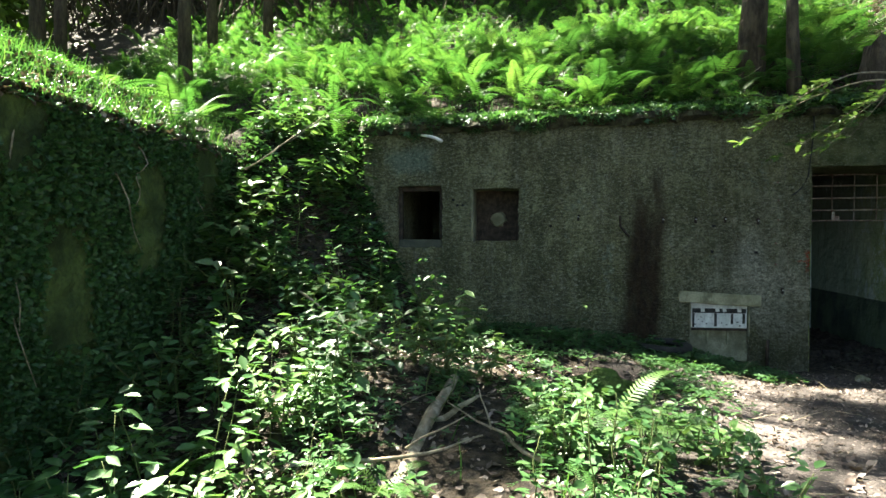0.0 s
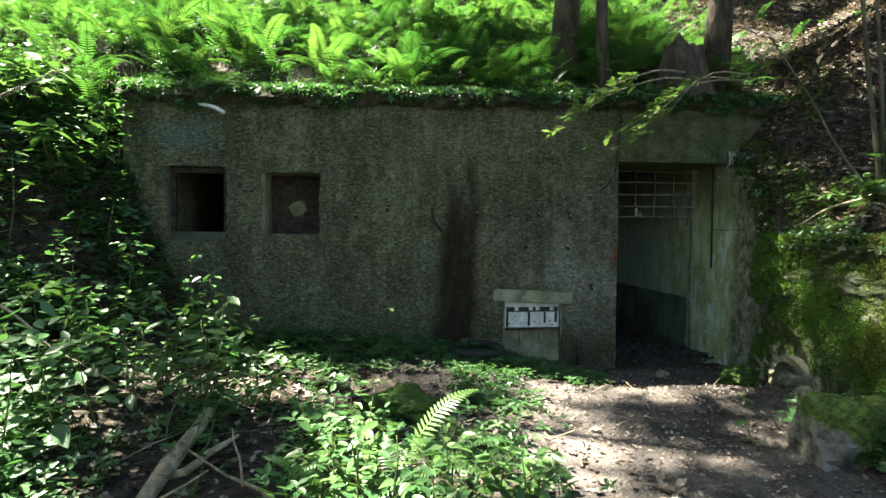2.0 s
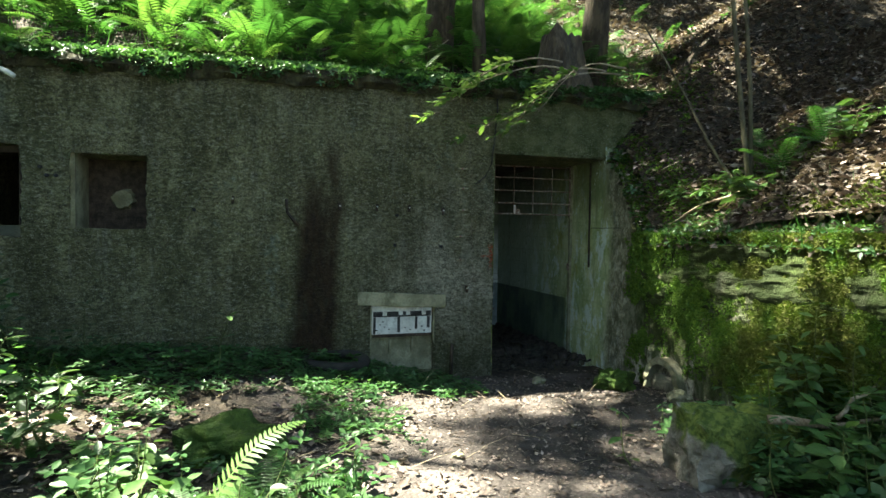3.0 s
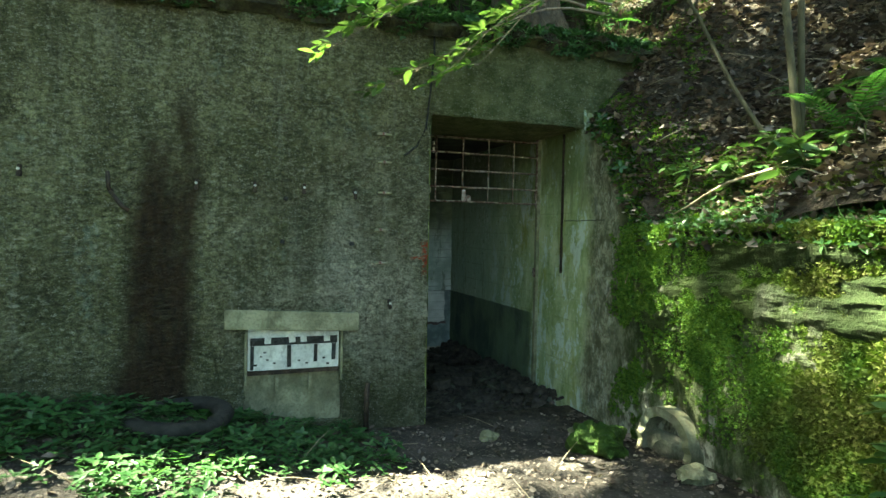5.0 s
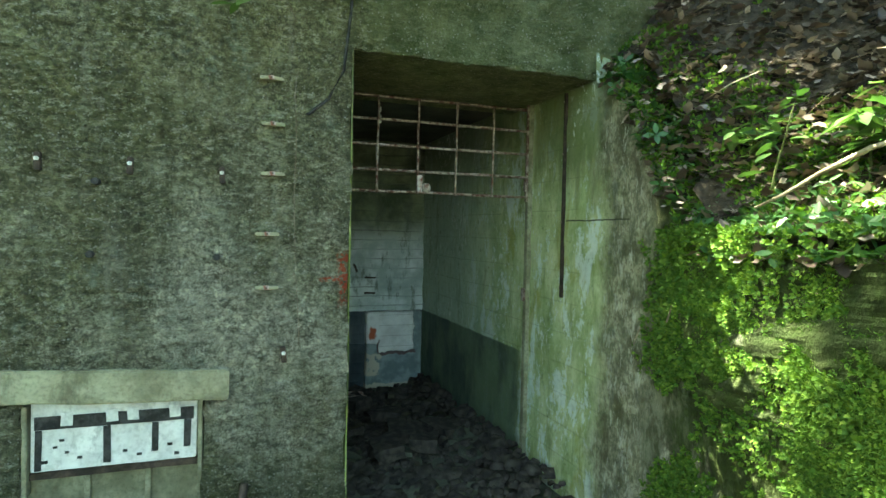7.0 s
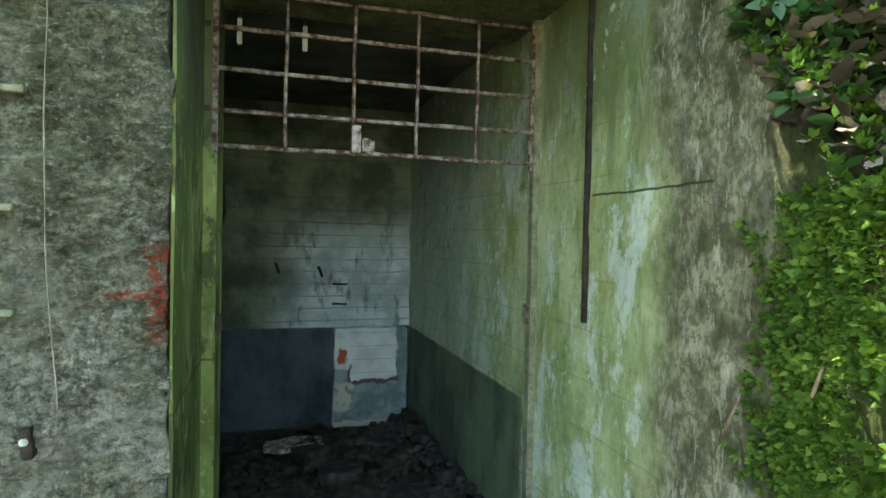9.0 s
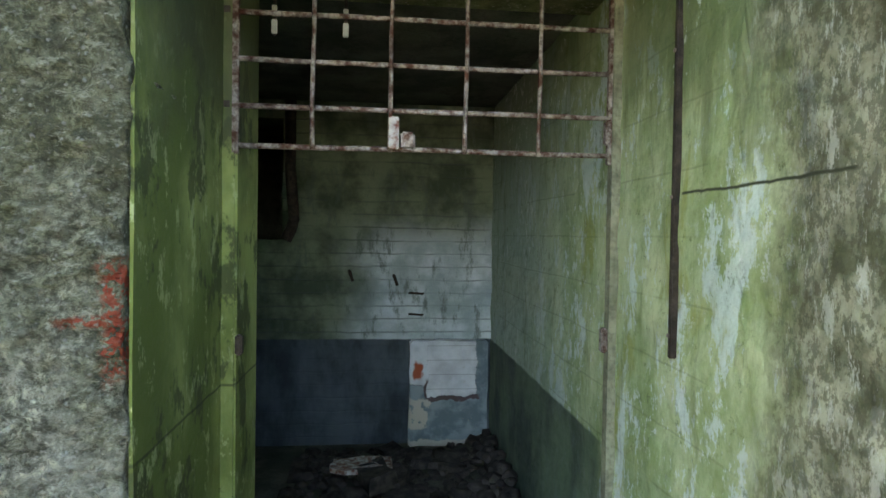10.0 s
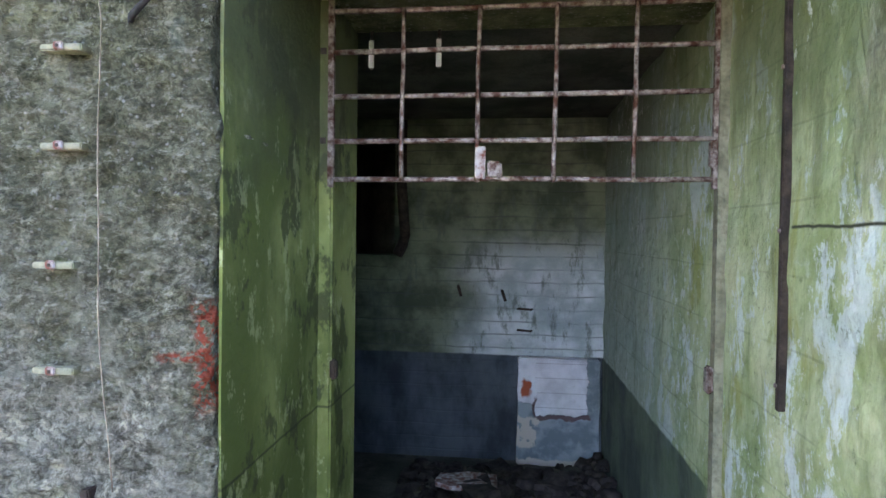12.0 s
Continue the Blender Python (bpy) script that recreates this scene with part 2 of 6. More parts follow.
    moss = blend(nt, span(nt, grain(nt, 1.5, 4), 0.35, 0.6), (0.022, 0.042, 0.007), (0.05, 0.08, 0.012))
    moss = blend(nt, span(nt, grain(nt, 45, 4), 0.35, 0.7), blend(nt, 0.6, moss, (0.02, 0.03, 0.006)), moss)
    mask = calc(nt, "MULTIPLY", out, patchy)
    col = blend(nt, calc(nt, "MULTIPLY", mask, 0.8), col, moss)
    put(nt, b.inputs["Base Color"], col)
    hgt = calc(nt, "ADD", calc(nt, "MULTIPLY", grain(nt, 60, 6, (1, 1, 0.7)), calc(nt, "ADD", calc(nt, "MULTIPLY", mask, 1.6), 0.35)), grain(nt, 8, 4))
    relief(nt, b, hgt, 0.7, 0.018)
    return m


def left_reveal():
    m, nt, b = shader("green_algae_concrete", 0.85)
    x, y, z = axes(nt)
    col = blend(nt, span(nt, grain(nt, 2.2, 6, (1, 1, 0.6)), 0.35, 0.65), (0.11, 0.14, 0.035), (0.34, 0.38, 0.13))
    col = blend(nt, calc(nt, "MULTIPLY", span(nt, grain(nt, 5, 7, (1, 1, 0.7), 0.7), 0.53, 0.59), 0.8), col, (0.05, 0.06, 0.024))
    col = blend(nt, calc(nt, "MULTIPLY", span(nt, grain(nt, 13, 6, (1, 1, 0.6), 0.75), 0.56, 0.62), 0.6), col, (0.42, 0.45, 0.22))
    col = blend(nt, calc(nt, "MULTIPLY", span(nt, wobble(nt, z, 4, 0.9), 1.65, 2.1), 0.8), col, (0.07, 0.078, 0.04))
    seam = window(nt, wobble(nt, z, 5, 0.02), 0.995, 1.003, 0.003)
    col = blend(nt, calc(nt, "MULTIPLY", seam, 0.7), col, (0.03, 0.035, 0.015))
    put(nt, b.inputs["Base Color"], col)
    relief(nt, b, calc(nt, "ADD", grain(nt, 35, 6), grain(nt, 7, 4)), 0.5, 0.012)
    return m


def back_wall_mat():
    m, nt, b = shader("limewashed_board_marked_concrete", 0.8)
    x, y, z = axes(nt)
    white = blend(nt, span(nt, grain(nt, 3, 6), 0.35, 0.65), (0.30, 0.36, 0.37), (0.60, 0.65, 0.68))
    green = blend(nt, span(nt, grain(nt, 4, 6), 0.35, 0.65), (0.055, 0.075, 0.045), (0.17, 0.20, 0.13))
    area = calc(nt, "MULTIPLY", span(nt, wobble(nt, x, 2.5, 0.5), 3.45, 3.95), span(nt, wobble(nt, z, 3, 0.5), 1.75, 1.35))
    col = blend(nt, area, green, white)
    lines = nt.nodes.new("ShaderNodeTexWave")
    lines.wave_type, lines.bands_direction = "BANDS", "Z"
    nt.links.new(where(nt), lines.inputs["Vector"])
    lines.inputs["Scale"].default_value, lines.inputs["Distortion"].default_value = 3.2, 1.3
    board = span(nt, lines.outputs["Fac"], 0.06, 0.0)
    col = blend(nt, calc(nt, "MULTIPLY", calc(nt, "MULTIPLY", board, span(nt, grain(nt, 3, 4), 0.38, 0.6)), 0.6), col, (0.07, 0.085, 0.075))
    col = blend(nt, calc(nt, "MULTIPLY", span(nt, grain(nt, 7, 6, (1, 1, 0.35), 0.75), 0.52, 0.64), 0.75), col, (0.085, 0.11, 0.085))
    dado = span(nt, wobble(nt, z, 7, 0.025), 0.74, 0.725)
    blue = blend(nt, span(nt, grain(nt, 4, 6, (1, 1, 0.5)), 0.35, 0.65), (0.028, 0.037, 0.047), (0.085, 0.105, 0.12))
    col = blend(nt, dado, col, blue)
    put(nt, b.inputs["Base Color"], col)
    relief(nt, b, calc(nt, "ADD", grain(nt, 30, 5, (0.4, 1, 1)), calc(nt, "MULTIPLY", board, -0.8)), 0.5, 0.012)
    return m


def patch_mat():
    m, nt, b = shader("peeling_white_plaster", 0.8)
    x, y, z = axes(nt)
    white = blend(nt, span(nt, grain(nt, 5, 6), 0.35, 0.65), (0.50, 0.50, 0.53), (0.70, 0.70, 0.73))
    blue = blend(nt, span(nt, grain(nt, 6, 6), 0.4, 0.6), (0.14, 0.18, 0.20), (0.26, 0.31, 0.33))
    xw, zw = wobble(nt, x, 9, 0.09), wobble(nt, z, 8, 0.12)
    plate = calc(nt, "MULTIPLY", span(nt, zw, 0.375, 0.385), window(nt, xw, -0.17, 0.20, 0.006))
    strip = calc(nt, "MULTIPLY", span(nt, zw, 0.465, 0.475), span(nt, xw, -0.16, -0.17))
    cap = span(nt, zw, 0.75, 0.76)
    keep = calc(nt, "MAXIMUM", calc(nt, "MAXIMUM", plate, strip), calc(nt, "MULTIPLY", cap, span(nt, x, 0.2, 0.19)))
    col = blend(nt, keep, blue, white)
    torn = calc(nt, "MULTIPLY", window(nt, zw, 0.345, 0.378, 0.004), window(nt, xw, -0.18, 0.22, 0.01))
    torn = calc(nt, "MAXIMUM", torn, calc(nt, "MULTIPLY", window(nt, xw, -0.185, -0.165, 0.004), window(nt, z, 0.36, 0.50, 0.02)))
    col = blend(nt, calc(nt, "MULTIPLY", torn, 0.9), col, (0.10, 0.055, 0.055))
    chips = calc(nt, "MULTIPLY", calc(nt, "MULTIPLY", window(nt, zw, 0.14, 0.37, 0.01), span(nt, wobble(nt, xw, 14, 0.2), -0.16, -0.18)), span(nt, grain(nt, 9, 6, (1, 1, 1), 0.7), 0.42, 0.45))
    chips = calc(nt, "MAXIMUM", chips, span(nt, wobble(nt, z, 16, 0.07), 0.06, 0.045))
    chips = calc(nt, "MAXIMUM", chips, calc(nt, "MULTIPLY", span(nt, grain(nt, 34, 4), 0.68, 0.70), 0.8))
    col = blend(nt, chips, col, (0.50, 0.45, 0.38))
    line = nt.nodes.new("ShaderNodeTexWave")
    line.wave_type, line.bands_direction = "BANDS", "Z"
    nt.links.new(where(nt), line.inputs["Vector"])
    line.inputs["Scale"].default_value, line.inputs["Distortion"].default_value = 2.9, 0.15
    col = blend(nt, calc(nt, "MULTIPLY", calc(nt, "MULTIPLY", span(nt, line.outputs["Fac"], 0.012, 0.0), plate), 0.5), col, (0.2, 0.19, 0.2))
    brick = calc(nt, "MULTIPLY", window(nt, wobble(nt, x, 12, 0.08), -0.27, -0.21, 0.01), window(nt, wobble(nt, z, 9, 0.08), 0.50, 0.64, 0.015))
    col = blend(nt, brick, col, (0.40, 0.095, 0.045))
    put(nt, b.inputs["Base Color"], col)
    relief(nt, b, calc(nt, "ADD", calc(nt, "MULTIPLY", keep, 1.0), calc(nt, "MULTIPLY", grain(nt, 30, 5), 0.4)), 0.7, 0.015)
    return m


def simple(name, c1, c2, scale=8.0, rough=0.85, metal=0.0, bump=0.4, dist=0.01, fine=60.0, stretch=(1, 1, 1)):
    m, nt, b = shader(name, rough, metal)
    col = blend(nt, span(nt, grain(nt, scale, 6, stretch), 0.35, 0.65), c1, c2)
    col = blend(nt, calc(nt, "MULTIPLY", span(nt, grain(nt, fine, 4, stretch), 0.4, 0.75), 0.5), col, tuple(0.5 * v for v in c1))
    col = blend(nt, calc(nt, "MULTIPLY", span(nt, grain(nt, scale * 0.7, 6, (1.3, 1, 0.6), 0.75), 0.52, 0.64), 0.6), col, tuple(0.45 * v for v in c1))
    put(nt, b.inputs["Base Color"], col)
    relief(nt, b, calc(nt, "ADD", grain(nt, fine, 5, stretch), grain(nt, scale * 2, 4, stretch)), bump, dist)
    return m


def soil_mat():
    m, nt, b = shader("forest_soil", 0.95)
    x, y, z = axes(nt)
    bare = blend(nt, span(nt, grain(nt, 3, 6), 0.35, 0.65), (0.036, 0.030, 0.028), (0.092, 0.077, 0.071))
    dark = blend(nt, span(nt, grain(nt, 12, 6), 0.35, 0.65), (0.010, 0.008, 0.006), (0.05, 0.038, 0.026))
    trod = calc(nt, "MULTIPLY", span(nt, wobble(nt, x, 1.1, 1.0), 0.4, 1.3), span(nt, wobble(nt, x, 1.1, 0.5), 4.5, 4.2))
    trod = calc(nt, "MULTIPLY", trod, span(nt, y, 7.6, 7.2))
    col = blend(nt, calc(nt, "MULTIPLY", trod, span(nt, grain(nt, 1.1, 4), 0.3, 0.55, 0.55, 1.0)), dark, bare)
    speck = span(nt, cells(nt, 34), 0.28, 0.15)
    col = blend(nt, calc(nt, "MULTIPLY", calc(nt, "MULTIPLY", speck, trod), 0.45), col, (0.27, 0.23, 0.20))
    put(nt, b.inputs["Base Color"], col)
    relief(nt, b, calc(nt, "ADD", grain(nt, 30, 6), calc(nt, "MULTIPLY", cells(nt, 34), 0.5)), 0.8, 0.03)
    return m


def leafy(name, c1, c2, c3, glow=0.45, rough=0.45, per="island"):
    """Thin leaves: diffuse, light passing through, and a soft gloss; hue varied leaf by leaf."""
    m = bpy.data.materials.new(name)
    m.use_nodes = True
    nt = m.node_tree
    b = nt.nodes["Principled BSDF"]
    b.inputs["Roughness"].default_value = rough
    b.inputs["Specular IOR Level"].default_value = 0.5
    if per == "island":
        r = nt.nodes.new("ShaderNodeNewGeometry").outputs["Random Per Island"]
    else:
        r = nt.nodes.new("ShaderNodeObjectInfo").outputs["Random"]
    rp = nt.nodes.new("ShaderNodeValToRGB")
    rp.color_ramp.elements[0].color, rp.color_ramp.elements[1].color = (*c1, 1), (*c3, 1)
    e = rp.color_ramp.elements.new(0.55)
    e.color = (*c2, 1)
    nt.links.new(r, rp.inputs[0])
    col = blend(nt, calc(nt, "MULTIPLY", span(nt, grain(nt, 14, 3), 0.4, 0.7), 0.35), rp.outputs[0], tuple(0.6 * v for v in c1))
    put(nt, b.inputs["Base Color"], col)
    tr = nt.nodes.new("ShaderNodeBsdfTranslucent")
    put(nt, tr.inputs[0], blend(nt, 1.0, col, (0.95, 1.0, 0.6), "MULTIPLY"))
    mx = nt.nodes.new("ShaderNodeMixShader")
    mx.inputs[0].default_value = glow
    nt.links.new(b.outputs[0], mx.inputs[1])
    nt.links.new(tr.outputs[0], mx.inputs[2])
    nt.links.new(mx.outputs[0], nt.nodes["Material Output"].inputs[0])
    return m


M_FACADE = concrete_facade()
M_SIDE = painted_wall()
M_REVEAL = left_reveal()
M_BACK = back_wall_mat()
M_PATCH = patch_mat()
M_SOIL = soil_mat()
M_DARKCONC = simple("damp_dark_concrete", (0.05, 0.055, 0.04), (0.13, 0.13, 0.10), 3)
M_MOSSWALL = simple("mossy_dark_concrete", (0.028, 0.045, 0.014), (0.10, 0.135, 0.04), 2.5, bump=0.9, dist=0.03, fine=35)
M_PALECONC = simple("pale_cast_concrete", (0.15, 0.145, 0.09), (0.32, 0.315, 0.215), 5)
M_MOSS = simple("bright_moss", (0.03, 0.07, 0.010), (0.085, 0.14, 0.022), 5, bump=1.0, dist=0.03, fine=70)
M_RUST = simple("rusty_iron", (0.085, 0.032, 0.018), (0.42, 0.36, 0.32), 30, 0.75, 0.3, fine=90)
M_DARKIRON = simple("dark_rusted_steel", (0.03, 0.024, 0.02), (0.09, 0.065, 0.05), 14, 0.7, 0.4)
M_WOOD = simple("weathered_branch_wood", (0.17, 0.135, 0.09), (0.38, 0.32, 0.24), 12, fine=50)
M_BARK = simple("dark_bark", (0.035, 0.028, 0.02), (0.10, 0.08, 0.055), 9, bump=1.0, dist=0.03, fine=30, stretch=(1, 1, 0.25))
M_PALEBARK = simple("smooth_olive_bark", (0.05, 0.046, 0.028), (0.115, 0.105, 0.065), 9, fine=40, stretch=(1, 1, 0.4))
M_WHITE = simple("chipped_white_paint", (0.55, 0.56, 0.54), (0.72, 0.73, 0.70), 9, 0.6, fine=40, bump=0.2)
M_BLACK = simple("flaking_black_paint", (0.012, 0.012, 0.012), (0.05, 0.05, 0.05), 25, 0.7)
M_RUBBER = simple("old_black_rubber", (0.012, 0.012, 0.012), (0.035, 0.033, 0.03), 10, 0.9)
M_LEAF = leafy("green_leaf", (0.03, 0.085, 0.026), (0.058, 0.14, 0.045), (0.10, 0.19, 0.07), 0.4, 0.38)
M_FERN = leafy("fern_green", (0.034, 0.10, 0.024), (0.058, 0.145, 0.034), (0.11, 0.20, 0.05), 0.5, per="object")
M_GRASS = leafy("woodland_grass", (0.026, 0.085, 0.02), (0.048, 0.125, 0.03), (0.10, 0.18, 0.046), 0.5)
M_CANOPY = leafy("tree_leaf", (0.04, 0.085, 0.015), (0.06, 0.12, 0.02), (0.09, 0.15, 0.03), 0.4)
M_LITTER = leafy("dead_leaves", (0.05, 0.035, 0.027), (0.13, 0.095, 0.078), (0.34, 0.275, 0.245), 0.12, 0.6)


# ---- mesh helpers ----
def hang(ob, parent):
    ob.parent = parent
    return ob


def link(name, mesh, material, parent=None, label=""):
    ob = new(name, mesh)
    if material is not None and not mesh.materials:
        mesh.materials.append(material)
    if parent is not None:
        ob.parent = parent
    return tagged(ob, label) if label else ob


def part(name, bm, material, parent=None, label="", smooth=False):
    mesh = bpy.data.meshes.new(name)
    if smooth:
        for f in bm.faces:
            f.smooth = True
    bm.to_mesh(mesh)
    bm.free()
    return link(name, mesh, material, parent, label)


def raw(name, verts, faces, smooth=False):
    mesh = bpy.data.meshes.new(name)
    mesh.from_pydata([tuple(v) for v in verts], [], faces)
    if smooth:
        mesh.polygons.foreach_set("use_smooth", [True] * len(mesh.polygons))
    return mesh


def thing(name, label, category, at=(0, 0, 0), group="", kind=""):
    ob = new(name)
    ob.location = at
    ob.empty_display_size = 0.1
    return tagged(ob, label, category, group, kind)


def box(bm, x0, x1, y0, y1, z0, z1, bevel=0.0, rough=0.0, cuts=0):
    r = bmesh.ops.create_cube(bm, size=1, matrix=Matrix.LocRotScale(((x0 + x1) / 2, (y0 + y1) / 2, (z0 + z1) / 2), None, (x1 - x0, y1 - y0, z1 - z0)))
    vs = r["verts"]
    if bevel:
        es = list({e for v in vs for e in v.link_edges})
        bmesh.ops.bevel(bm, geom=es, offset=bevel, segments=2, affect="EDGES")
    if cuts:
        bmesh.ops.subdivide_edges(bm, edges=bm.edges[:], cuts=cuts, use_grid_fill=True)
    if rough:
        for v in bm.verts:
            v.co += noise.noise_vector(v.co * 9) * rough
    return bm


def tube(path, radii, sides=8, wob=0.0):
    """A tapered bent rod through the given points."""
    pts = [Vector(p) for p in path]
    verts, faces = [], []
    ref = Vector((0.31, 0.2, 0.93))
    for i, p in enumerate(pts):
        d = (pts[min(i + 1, len(pts) - 1)] - pts[max(i - 1, 0)]).normalized()
        a = d.cross(ref if abs(d.dot(ref)) < 0.95 else Vector((1, 0, 0))).normalized()
        c = d.cross(a)
        for k in range(sides):
            t = 2 * math.pi * k / sides
            r = radii[i] * (1 + wob * noise.noise(Vector((math.cos(t) * 2, math.sin(t) * 2, i * 0.7)) + p))
            verts.append(p + a * (r * math.cos(t)) + c * (r * math.sin(t)))
    for i in range(len(pts) - 1):
        for k in range(sides):
            j = (k + 1) % sides
            faces.append((i * sides + k, i * sides + j, (i + 1) * sides + j, (i + 1) * sides + k))
    faces.append(tuple(range(sides))[::-1])
    faces.append(tuple((len(pts) - 1) * sides + k for k in range(sides)))
    return verts, faces


def rod(name, path, radii, material, parent=None, label="", sides=8, wob=0.0):
    if not isinstance(radii, (list, tuple)):
        radii = [radii] * len(path)
    v, f = tube(path, radii, sides, wob)
    return link(name, raw(name, v, f, True), material, parent, label)


def wander(a, b, n, amount, seed):
    """Points from a to b that stray a little sideways."""
    a, b = Vector(a), Vector(b)
    out = []
    for i in range(n + 1):
        t = i / n
        s = math.sin(math.pi * t) if 0 < i < n else 0.0
        out.append(a.lerp(b, t) + noise.noise_vector(Vector((seed * 7.3, t * 2.2, seed))) * (amount * s))
    return out


def lattice_wall(name, at, u0, u1, z0, z1, depth, openings=(), step=0.06, rough=0.006, crumble=0.0, fine=None):
    """A thick wall on a lattice. at(u, z, d) gives the place d metres behind its face."""
    def lines(lo, hi, extra, step=step):
        n = max(1, int(round((hi - lo) / step)))
        ls = set(round(lo + (hi - lo) * i / n, 4) for i in range(n + 1))
        for e in extra:
            ls = {l for l in ls if abs(l - e) > step * 0.45} | {round(e, 4)}
        return sorted(ls)
    ruled = [fine[0] + (fine[1] - fine[0]) * i / fine[2] for i in range(fine[2] + 1)] if fine else []
    us = lines(u0, u1, [v for o in openings for v in o[:2]] + [u0, u1], 0.024 if fine else step)
    zs = lines(z0, z1, [v for o in openings for v in o[2:]] + [z0, z1])
    if ruled:
        us = sorted([u for u in us if not fine[0] - 0.006 < u < fine[1] + 0.006 or u in {o[0] for o in openings} | {o[1] for o in openings}]
                    + [u for u in ruled if all(abs(u - e) > 0.004 for o in openings for e in o[:2])])
    nu, nz = len(us), len(zs)
    solid = [[not any(o[0] < (us[i] + us[i + 1]) / 2 < o[1] and o[2] < (zs[j] + zs[j + 1]) / 2 < o[3] for o in openings)
              for j in range(nz - 1)] for i in range(nu - 1)]
    verts, faces = [], []
    for d in (0, 1):
        for i, u in enumerate(us):
            for j, z in enumerate(zs):
                p = Vector(at(u, z, d * depth))
                if d == 0:
                    near = [solid[a][c] for a in (i - 1, i) for c in (j - 1, j) if 0 <= a < nu - 1 and 0 <= c < nz - 1]
                    p += noise.noise_vector(p * 5) * rough + noise.noise_vector(p * 17) * rough * 0.6
                    if fine:
                        q = Vector((p.x * 0.75, p.y, p.z * 1.25))
                        p.y += 0.016 * noise.noise(q * 22) + 0.018 * noise.noise(q * 42) + 0.008 * noise.noise(q * 80)
                    if crumble and not all(near):
                        p += noise.noise_vector(p * 14) * crumble
                verts.append(p)
    idx = lambda d, i, j: d * nu * nz + i * nz + j
    for i in range(nu - 1):
        for j in range(nz - 1):
            if not solid[i][j]:
                continue
            faces.append((idx(0, i, j), idx(0, i + 1, j), idx(0, i + 1, j + 1), idx(0, i, j + 1)))
            faces.append((idx(1, i, j), idx(1, i, j + 1), idx(1, i + 1, j + 1), idx(1, i + 1, j)))
            for di, dj, a, c in ((-1, 0, (i, j), (i, j + 1)), (1, 0, (i + 1, j + 1), (i + 1, j)), (0, -1, (i + 1, j), (i, j)), (0, 1, (i, j + 1), (i + 1, j + 1))):
                ni, nj = i + di, j + dj
                if not (0 <= ni < nu - 1 and 0 <= nj < nz - 1 and solid[ni][nj]):
                    faces.append((idx(0, *a), idx(0, *c), idx(1, *c), idx(1, *a)))
    used = sorted({k for f in faces for k in f})
    renum = {k: n for n, k in enumerate(used)}
    return raw(name, [verts[k] for k in used], [tuple(renum[k] for k in f) for f in faces])


def strew(name, tmpl, faces, places, turns, sizes, material, parent=None, smooth=False):
    """Many small copies of one shape joined into one mesh."""
    tmpl = np.asarray(tmpl, float)
    n, k = len(places), len(tmpl)
    co = np.einsum("nij,kj->nki", turns, tmpl) * np.asarray(sizes).reshape(n, 1, 1) + np.asarray(places)[:, None, :]
    mesh = bpy.data.meshes.new(name)
    mesh.vertices.add(n * k)
    mesh.vertices.foreach_set("co", co.reshape(-1))
    loop = np.concatenate([np.asarray(f) for f in faces])
    lens = np.array([len(f) for f in faces])
    loops = (loop[None, :] + (np.arange(n) * k)[:, None]).reshape(-1)
    starts = np.concatenate(([0], np.cumsum(np.tile(lens, n))[:-1]))
    mesh.loops.add(len(loops))
    mesh.loops.foreach_set("vertex_index", loops.astype(np.int32))
    mesh.polygons.add(n * len(faces))
    mesh.polygons.foreach_set("loop_start", starts.astype(np.int32))
    mesh.update(calc_edges=True)
    mesh.validate()
    return link(name, mesh, material, parent)


def turns_of(yaw, pitch, roll):
    cy, sy, cp, sp, cr, sr = np.cos(yaw), np.sin(yaw), np.cos(pitch), np.sin(pitch), np.cos(roll), np.sin(roll)
    z, o = np.zeros_like(yaw), np.ones_like(yaw)
    rz = np.stack([cy, -sy, z, sy, cy, z, z, z, o], -1).reshape(-1, 3, 3)
    rx = np.stack([o, z, z, z, cp, -sp, z, sp, cp], -1).reshape(-1, 3, 3)
    ry = np.stack([cr, z, sr, z, o, z, -sr, z, cr], -1).reshape(-1, 3, 3)
    return rz @ rx @ ry


# ---- terrain ----
FACE_Y, ROOF_Z = 7.467, 2.96
LEFT_X, DOOR_L, DOOR_R = -2.13, 3.305, 4.69


def ease(lo, hi, v):
    t = np.clip((v - lo) / (hi - lo), 0, 1)
    return t * t * (3 - 2 * t)


def ripple(x, y):
    return 0.05 * np.sin(1.7 * x + 0.6 * y) * np.sin(1.3 * y - 0.5 * x + 1) + 0.025 * np.sin(4.1 * x + 1.3 * y) * np.sin(3.7 * y - x)


def wing_x(y):
    return 4.70 - 0.08 * np.clip(7.4 - y, 0, 8)


def bulge(y, z):
    """How far the overgrown part of the side wall swells out."""
    q = Vector((0.7, y, z))
    return float(ease(6.95, 6.4, y)) * (0.05 * noise.noise(q * 2.1) + 0.028 * noise.noise(q * 6) + 0.014 * noise.noise(q * 15))


def left_wall_x(y):
    return -3.68 + 0.06 * (7.3 - y)


